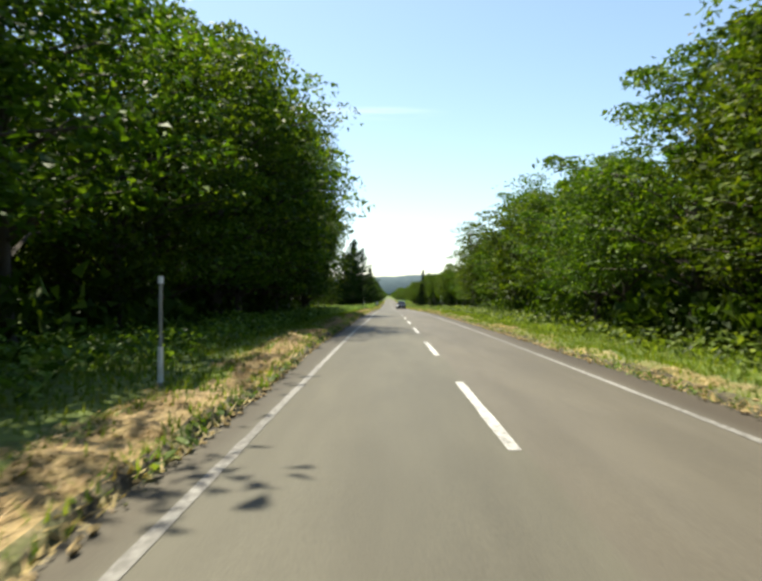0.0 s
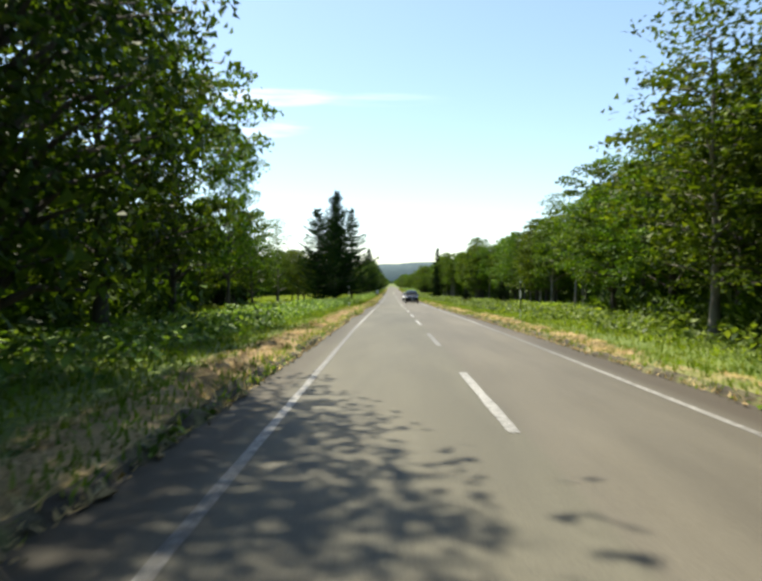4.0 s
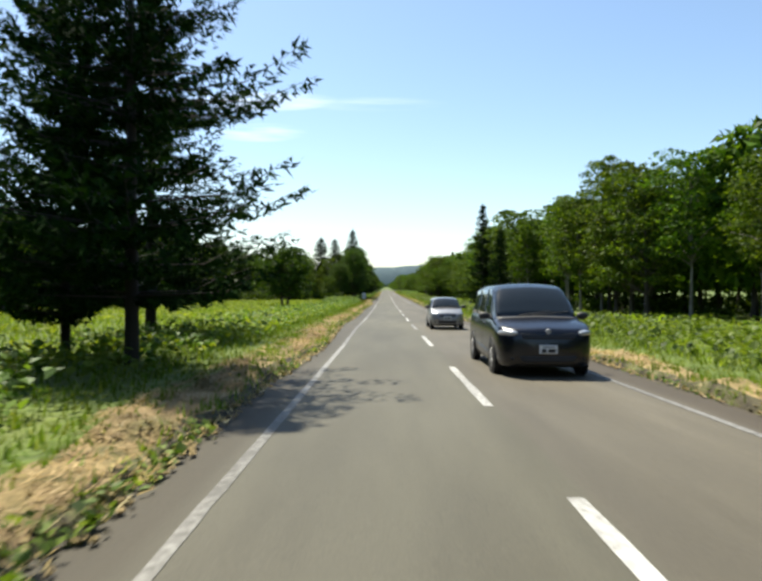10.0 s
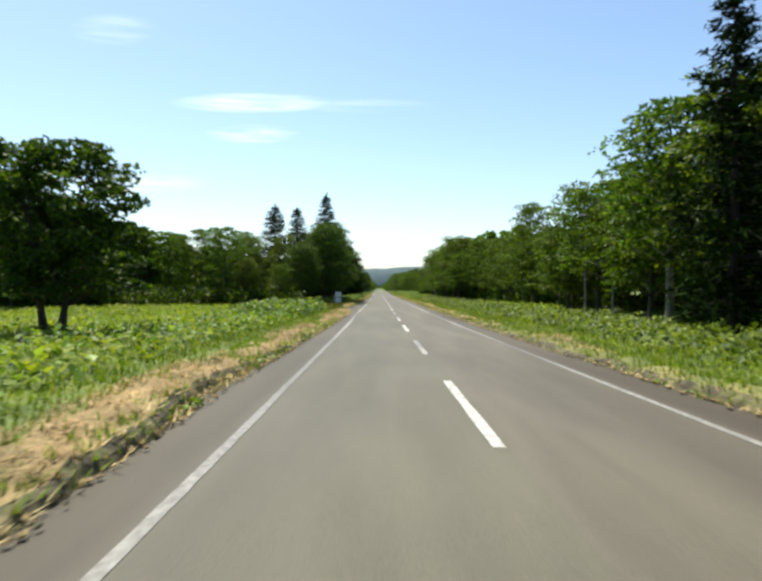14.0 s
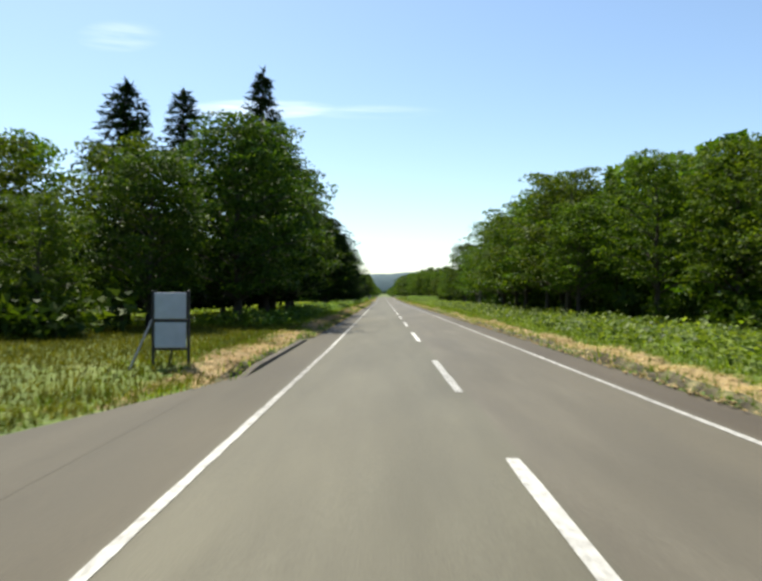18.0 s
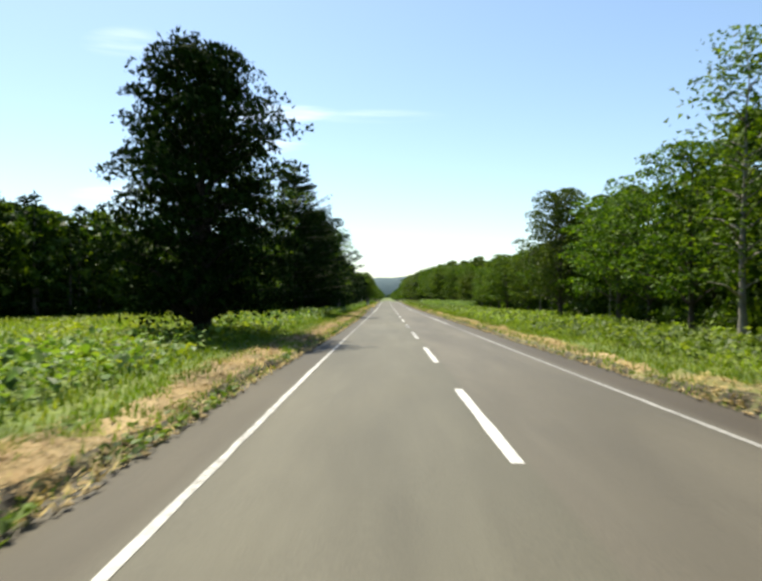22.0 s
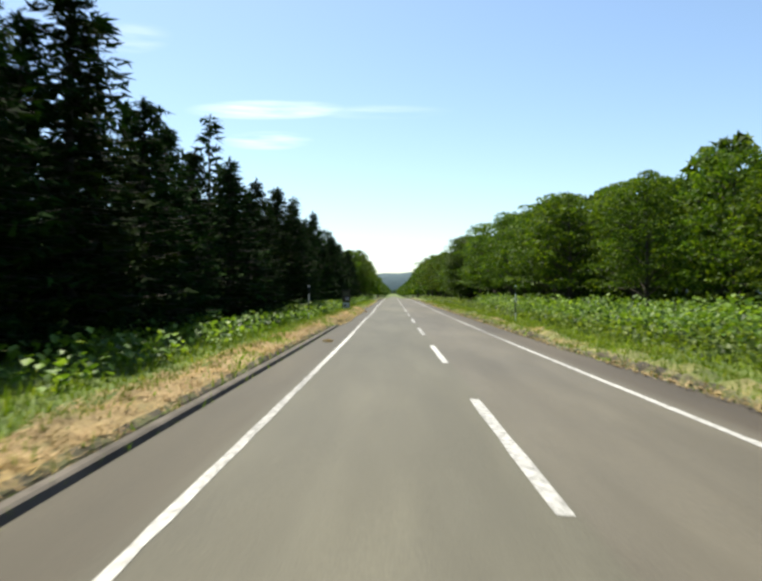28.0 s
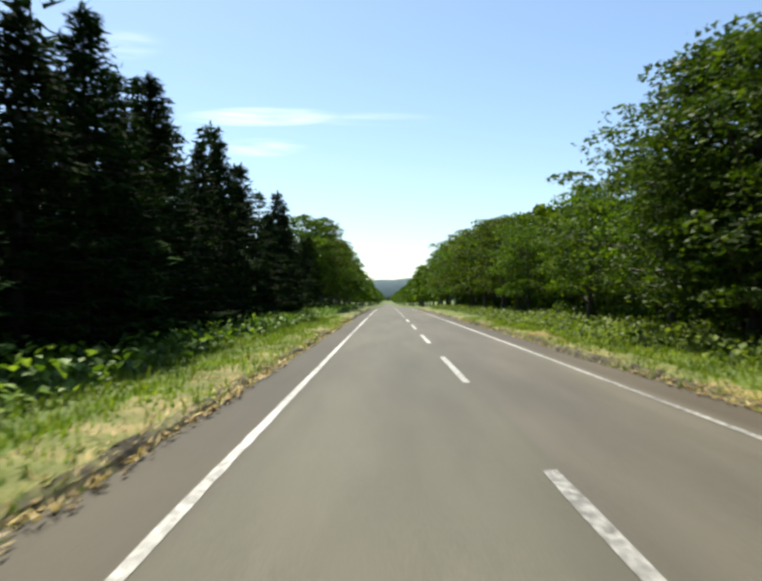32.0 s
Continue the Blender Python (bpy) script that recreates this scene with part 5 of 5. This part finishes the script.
def car(name, m, paint, label, L, W, H, bonnet, belt, screen, roof_end, doors, wheel_r, wheel_y, grille):
    """A car facing -y. bonnet: height at its nose and at the screen; screen: y of its foot and top; doors: y of the side windows at the belt and the rail."""
    ob = thing(name, m, label, "car")
    w = W / 2
    nose, foot = bonnet
    s0, s1 = screen
    sh = Shell(plan=((0, 0.70 * w), (0.10, 0.86 * w), (0.30, 0.965 * w), (0.7, w), (L * 0.5, w), (L - 0.5, 0.985 * w), (L - 0.14, 0.92 * w), (L, 0.80 * w)),
               low=((0, 0.27), (0.15, 0.20), (0.5, 0.17), (L - 0.5, 0.18), (L - 0.12, 0.25), (L, 0.34)),
               belt=((0, nose - 0.20), (0.12, nose - 0.08), (0.4, (nose + foot) / 2 - 0.02), (s0, belt - 0.02), (L * 0.5, belt), (L - 0.3, belt + 0.03), (L, belt - 0.05)),
               top=((0, nose - 0.12), (0.06, nose - 0.03), (0.2, nose + 0.02), (s0 * 0.6, nose + 0.62 * (foot - nose)), (s0, foot), (s0 + 0.5 * (s1 - s0), foot + 0.60 * (H - 0.05 - foot)), (s1, H - 0.035), (s1 + 0.30, H), ((s1 + roof_end) / 2, H), (roof_end, H - 0.06),
                    (L - 0.10, belt + 0.24), (L, belt + 0.02)),
               rail=((0, 0.03), (s0, 0.04), (s1, 0.085), (roof_end, 0.085), (L, 0.05)),
               narrow=((0, 0.84), (s0 - 0.05, 0.88), (s1, 0.79), (roof_end, 0.78), (L, 0.80)))
    sh.skin("body", L, paint, ob)
    bm = bmesh.new()
    box(bm, W * 0.80, L * 0.86, 0.1, 0, L / 2, 0.22, 0.02)
    part("underbody", bm, TRIM, ob)
    d0, d1 = s0 + 0.06, s1 - 0.03
    patch("windscreen", lambda u, v, o: sh.over(d0 + (d1 - d0) * v, (2 * u - 1) * 0.97, o), 10, 6, GLASS, ob, "dark tinted windscreen")
    patch("cowl", lambda u, v, o: sh.over(s0 - 0.07 + 0.11 * v, (2 * u - 1) * 0.93, o), 8, 1, TRIM, ob, "black cowl below the windscreen")
    r0, r1 = roof_end + 0.10, L - 0.13
    patch("rear_window", lambda u, v, o: sh.over(r0 + (r1 - r0) * v, (2 * u - 1) * 0.86, o), 8, 4, GLASS, ob, "dark rear window")
    for sx in (-1, 1):
        for a0, b0, a1, b1 in doors:
            def pane(u, v, o, sx=sx, a0=a0, b0=b0, a1=a1, b1=b1):
                t = 0.03 + 0.91 * v
                lo, hi = a0 + (a1 - a0) * v ** 0.8, b0 + (b1 - b0) * v ** 1.4
                p = sh.side(lo + (hi - lo) * u, t, o)
                return Vector((sx * p.x, p.y, p.z))
            patch("side_window", pane, 6, 5, GLASS, ob, "dark side window")
        for yy in wheel_y:
            # black disc on the uncut body side stands for the wheel well's shade
            bm = bmesh.new()
            bmesh.ops.create_cone(bm, cap_ends=True, segments=32, radius1=wheel_r + 0.05, radius2=wheel_r + 0.05, depth=0.03, matrix=Matrix.Translation((sx * (w - 0.006), yy, wheel_r + 0.01)) @ pose(0, 0, 0, 0, 90, 0))
            part("wheel_well_shade", bm, TRIM, ob, "black disc for the shaded wheel well")
            bm = bmesh.new()
            rings = ((-0.10, 0.86), (-0.085, 0.97), (-0.06, 1.0), (0.05, 1.0), (0.072, 0.97), (0.082, 0.86), (0.07, 0.70))
            loops = [[bm.verts.new((sx * (w - 0.06 + dx), yy + wheel_r * k * math.cos(q * math.pi / 14), wheel_r + wheel_r * k * math.sin(q * math.pi / 14))) for q in range(28)] for dx, k in rings]
            for a, b in zip(loops, loops[1:]):
                for q in range(28):
                    bm.faces.new((a[q], a[(q + 1) % 28], b[(q + 1) % 28], b[q]))
            bm.faces.new(loops[0])
            bmesh.ops.recalc_face_normals(bm, faces=bm.faces[:])
            wheel = part("wheel", bm, RUBBER, ob, "black rubber tyre")
            wheel.data.shade_smooth()
            bm = bmesh.new()
            bmesh.ops.create_cone(bm, cap_ends=True, segments=28, radius1=wheel_r * 0.72, radius2=wheel_r * 0.66, depth=0.02, matrix=Matrix.Translation((sx * (w - 0.005), yy, wheel_r)) @ pose(0, 0, 0, 0, 90 * sx, 0))
            for q in range(9):
                an = q * 2 * math.pi / 9
                box(bm, 0.012, wheel_r * 0.46, 0.045, sx * (w + 0.008), yy + 0.38 * wheel_r * math.cos(an), wheel_r + 0.38 * wheel_r * math.sin(an), 0.005, rot=pose(0, 0, 0, math.degrees(an), 0, 0))
            part("rim", bm, ALLOY, wheel, "silver spoked rim")
    # face
    quad_panel("grille", ((-grille * 0.9, 0.0, nose - 0.21), (grille * 0.9, 0.0, nose - 0.21), (grille, 0.03, nose - 0.10), (-grille, 0.03, nose - 0.10)), 0.022, TRIM, ob, "black front grille", 0.03)
    quad_panel("air_intake", ((-w * 0.52, 0.0, 0.30), (w * 0.52, 0.0, 0.30), (w * 0.60, 0.0, 0.41), (-w * 0.60, 0.0, 0.41)), 0.02, TRIM, ob, "black lower air intake", 0.04)
    plate = quad_panel("number_plate", ((-0.165, -0.01, 0.455), (0.165, -0.01, 0.455), (0.165, -0.01, 0.615), (-0.165, -0.01, 0.615)), 0.015, WHITE, ob, "white number plate")
    for x0, x1, z0, z1 in ((-0.11, 0.11, 0.57, 0.59), (-0.13, -0.04, 0.475, 0.545), (-0.01, 0.13, 0.475, 0.545)):
        bm = bmesh.new()
        box(bm, x1 - x0, 0.004, z1 - z0, (x0 + x1) / 2, -0.0275, (z0 + z1) / 2)
        part("plate_bar", bm, TRIM, plate)
    bm = bmesh.new()
    bmesh.ops.create_cone(bm, cap_ends=True, segments=16, radius1=0.05, radius2=0.045, depth=0.016, matrix=Matrix.Translation((0, -0.012, nose - 0.07)) @ pose(0, 0, 0, 90, 0, 0))
    part("badge", bm, ALLOY, ob, "chrome badge")
    for sx in (-1, 1):
        bm = bmesh.new()
        bmesh.ops.create_uvsphere(bm, u_segments=18, v_segments=12, radius=1, matrix=Matrix.Translation((sx * w * 0.80, 0.17, nose - 0.10)) @ pose(0, 0, 0, 14, 0, sx * 50) @ Matrix.Diagonal((0.24, 0.075, 0.062, 1)))
        part("headlight", bm, LAMP, ob, "clear headlight").data.shade_smooth()
        bm = bmesh.new()
        bmesh.ops.create_uvsphere(bm, u_segments=12, v_segments=8, radius=1, matrix=Matrix.Translation((sx * w * 0.70, 0.06, 0.36)) @ Matrix.Diagonal((0.07, 0.05, 0.05, 1)))
        part("fog_light", bm, TRIM, ob, "black fog light recess")
        bm = bmesh.new()
        bmesh.ops.create_uvsphere(bm, u_segments=14, v_segments=10, radius=1, matrix=Matrix.Translation((sx * (w + 0.09), s0 + 0.34, belt + 0.06)) @ pose(0, 0, 0, 0, 0, sx * 8) @ Matrix.Diagonal((0.125, 0.065, 0.078, 1)))
        box(bm, 0.12, 0.05, 0.04, sx * (w - 0.03), s0 + 0.36, belt + 0.01, 0.012)
        part("wing_mirror", bm, TRIM, ob, "black wing mirror").data.shade_smooth()
        for k, d in enumerate(doors[:2]):
            yy = d[1] - 0.12
            bm = bmesh.new()
            box(bm, 0.03, 0.17, 0.03, sx * (w * 0.972), yy, belt - 0.10, 0.009)
            part("door_handle", bm, TRIM, ob, "dark door handle")
        for yy in [d[0] - 0.05 for d in doors[:1]] + [d[1] + 0.035 for d in doors[:2]]:
            bm = bmesh.new()
            for z0, z1 in ((0.30, 0.52), (0.52, 0.74), (0.74, belt - 0.05)):
                h = sh.half(yy)
                xa, xb = (float(np.interp(z, [p[1] for p in h[:7]], [p[0] for p in h[:7]])) for z in (z0, z1))
                rod(bm, (sx * (xa - 0.001), yy, z0), (sx * (xb - 0.001), yy, z1), 0.005, 0.005, 5)
            part("door_seam", bm, TRIM, ob)
        bm = bmesh.new()
        rod(bm, (sx * (w + 0.001), wheel_y[0] + 0.42, 0.40), (sx * (w - 0.002), wheel_y[1] - 0.42, 0.49), 0.007, 0.007, 6)
        part("side_crease", bm, paint, ob)
        bm = bmesh.new()
        bmesh.ops.create_uvsphere(bm, u_segments=12, v_segments=10, radius=1, matrix=Matrix.Translation((sx * w * 0.80, L - 0.10, belt - 0.06)) @ Matrix.Diagonal((0.07, 0.09, 0.17, 1)))
        part("tail_light", bm, TAIL, ob, "red tail light")
        bm = bmesh.new()
        p, q = sh.over(s0 + 0.05, sx * 0.12 - 0.2, 0.02), sh.over(s0 + 0.16, sx * 0.2 + 0.45, 0.02)
        rod(bm, p, q, 0.012, 0.008, 6)
        part("wiper", bm, TRIM, ob)
    return ob


def at_road(x, y, turn=0.0, up=0.0):
    slope = float(road_z(y + 1.5) - road_z(y - 1.5)) / 3
    return pose(x, y, float(road_z(y) + crown_z(x)) + up, math.degrees(math.atan(slope)), 0, turn)


car("hatchback", at_road(1.39, 164.92), SILVER, "small silver five-door hatchback coming down the opposite lane", 3.40, 1.48, 1.46, (0.80, 0.97), 0.97, (0.66, 1.36), 3.08,
    ((0.86, 1.76, 1.30, 1.78), (1.85, 2.80, 1.87, 2.66)), 0.275, (0.60, 2.98), 0.40)
car("minivan", at_road(1.6, 147.4), NAVY, "dark blue minivan coming down the opposite lane", 4.75, 1.80, 1.78, (0.93, 1.10), 1.06, (0.90, 1.76), 4.40,
    ((1.15, 2.15, 1.82, 2.18), (2.26, 3.32, 2.28, 3.30), (3.42, 4.34, 3.42, 4.16)), 0.32, (0.90, 3.72), 0.52)


def ground_at(x, y, turn=0.0):
    return pose(x, y, float(ground_z(x, y)), 0, 0, turn)


def roadside_sign(m):
    """Two plain panels on two posts, with a leaning brace."""
    ob = thing("roadside_sign", m, "pale two-panel roadside sign on dark posts in the grass", "sign")
    for sx in (-1, 1):
        bm = bmesh.new()
        box(bm, 0.05, 0.05, 1.72, sx * 0.34, 0, 0.75, 0.008)
        part("post", bm, TRIM, ob, "dark post")
    for z0, z1 in ((0.50, 0.99), (1.06, 1.57)):
        bm = bmesh.new()
        box(bm, 0.60, 0.03, z1 - z0, 0, -0.03, (z0 + z1) / 2, 0.008)
        part("panel", bm, PANEL, ob, "pale blue-grey panel")
    for z in (0.47, 1.025):
        bm = bmesh.new()
        box(bm, 0.66, 0.04, 0.05, 0, -0.012, z, 0.006)
        part("crossbar", bm, TRIM, ob)
    bm = bmesh.new()
    rod(bm, (-0.36, 0.02, 1.05), (-0.78, -0.25, -0.05), 0.022, 0.022, 8)
    part("brace", bm, GREYPOST, ob, "light leaning brace")
    bm = bmesh.new()
    rod(bm, (0.02, 0.0, 0.45), (-0.10, 0.1, -0.05), 0.02, 0.02, 8)
    part("stay", bm, TRIM, ob)
    return ob


roadside_sign(ground_at(-5.32, 256.2, 4) @ pose(0, 0, -0.13))


def notice_board(m):
    """A narrow notice board of dark wood."""
    ob = thing("notice_board", m, "narrow dark wooden notice board on two posts", "notice board")
    for sx in (-1, 1):
        bm = bmesh.new()
        box(bm, 0.07, 0.09, 1.85, sx * 0.33, 0, 0.88, 0.01)
        part("post", bm, DARKWOOD, ob)
    for z in (0.62, 1.20, 1.66):
        bm = bmesh.new()
        box(bm, 0.60, 0.05, 0.06, 0, 0, z, 0.008)
        part("rail", bm, DARKWOOD, ob)
    bm = bmesh.new()
    box(bm, 0.60, 0.02, 0.42, 0, 0.0, 1.43, 0.004)
    part("upper_board", bm, OLIVE, ob, "faded olive upper board")
    bm = bmesh.new()
    box(bm, 0.60, 0.02, 0.50, 0, 0.0, 0.91, 0.004)
    middle = part("middle_board", bm, DARKWOOD, ob, "dark middle board")
    for k in range(3):
        bm = bmesh.new()
        box(bm, 0.06, 0.01, 0.30 - 0.05 * (k % 2), -0.02 + 0.11 * k, -0.016, 0.96, 0.002)
        part("lettering_bar", bm, PANEL, middle, "pale bar of worn lettering")
    bm = bmesh.new()
    box(bm, 0.58, 0.03, 0.56, 0, -0.03, 0.30, 0.006)
    lower = part("lower_panel", bm, PANEL, ob, "pale blue lower panel")
    bm = bmesh.new()
    box(bm, 0.2, 0.01, 0.24, -0.1, -0.05, 0.33, 0.004)
    part("dark_patch", bm, TRIM, lower, "dark worn patch")
    bm = bmesh.new()
    box(bm, 0.80, 0.14, 0.03, 0.02, 0, 1.82, 0.008)
    part("cap_board", bm, DARKWOOD, ob, "dark cap board")
    return ob


notice_board(ground_at(-5.5, 451.7, 6))


def banded_post(m, tall):
    """A slim black pole with white bands."""
    ob = thing("delineator_post", m, "slim black delineator post with white bands and head", "post", "delineator posts")
    bm = bmesh.new()
    rod(bm, (0, 0, -0.2), (0, 0, tall), 0.03, 0.03, 10)
    part("pole", bm, TRIM, ob)
    for name, z0, z1, r in (("head", tall - 0.02, tall + 0.07, 0.042), ("band", tall - 0.82, tall - 0.40, 0.034), ("sleeve", 0.02, 0.42, 0.034)):
        bm = bmesh.new()
        rod(bm, (0, 0, z0), (0, 0, z1), r, r * 0.96, 12)
        part(name, bm, WHITE, ob, "white " + name)
    return ob


def delineator(m, tall):
    """A slim snow pole with a white head."""
    ob = thing("delineator_post", m, "slim grey delineator post with a white head on the verge", "post", "delineator posts")
    bm = bmesh.new()
    rod(bm, (0, 0, -0.2), (0, 0, tall), 0.03, 0.03, 10)
    part("pole", bm, GREYPOST, ob)
    bm = bmesh.new()
    rod(bm, (0, 0, tall - 0.02), (0, 0, tall + 0.10), 0.05, 0.045, 12)
    part("head", bm, WHITE, ob, "white reflector head")
    bm = bmesh.new()
    rod(bm, (0, 0, 0.05), (0, 0, 0.62), 0.045, 0.045, 10)
    part("sleeve", bm, WHITE, ob, "white sleeve")
    return ob


post = delineator(ground_at(-4.85, 19.2), 1.65)
post = banded_post(ground_at(-5.85, 426.7), 1.85)
for x, y in ((-5.3, 121.2), (5.5, 425.5), (5.4, 92.0)):
    copy_thing(post, ground_at(x, y))


def grass_clump(x, y, turn, k):
    """A torn-off clump of dry grass lying on the asphalt."""
    rng = np.random.default_rng(300 + k)
    n = 150
    a, r = rng.uniform(0, 6.283, n), rng.random(n) ** 0.7 * 0.11
    c = np.column_stack((1.5 * r * np.cos(a), r * np.sin(a), 0.015 + 0.09 * (1 - r / 0.11) * rng.random(n)))
    v, f = leaf_quads(rng, c, 0.06, flat=0.2, slim=0.16)
    v[:, 2] = np.maximum(v[:, 2], 0.003)
    return v, f, pose(x, y, float(road_z(y) + crown_z(x)), 0, 0, turn)


for k, (x, y, turn) in enumerate(((-3.25, 411.0, 10), (-3.35, 444.0, 40), (-3.5, 392.5, 80), (-3.45, 140.0, 20))):
    v, f, m = grass_clump(x, y, turn, k)
    ob = mesh_part("grass_clump", v, f, STRAW)
    ob.matrix_basis = m
    tagged(ob, "torn clump of dry grass lying on the asphalt", "grass clump", "clumps of grass on the road")
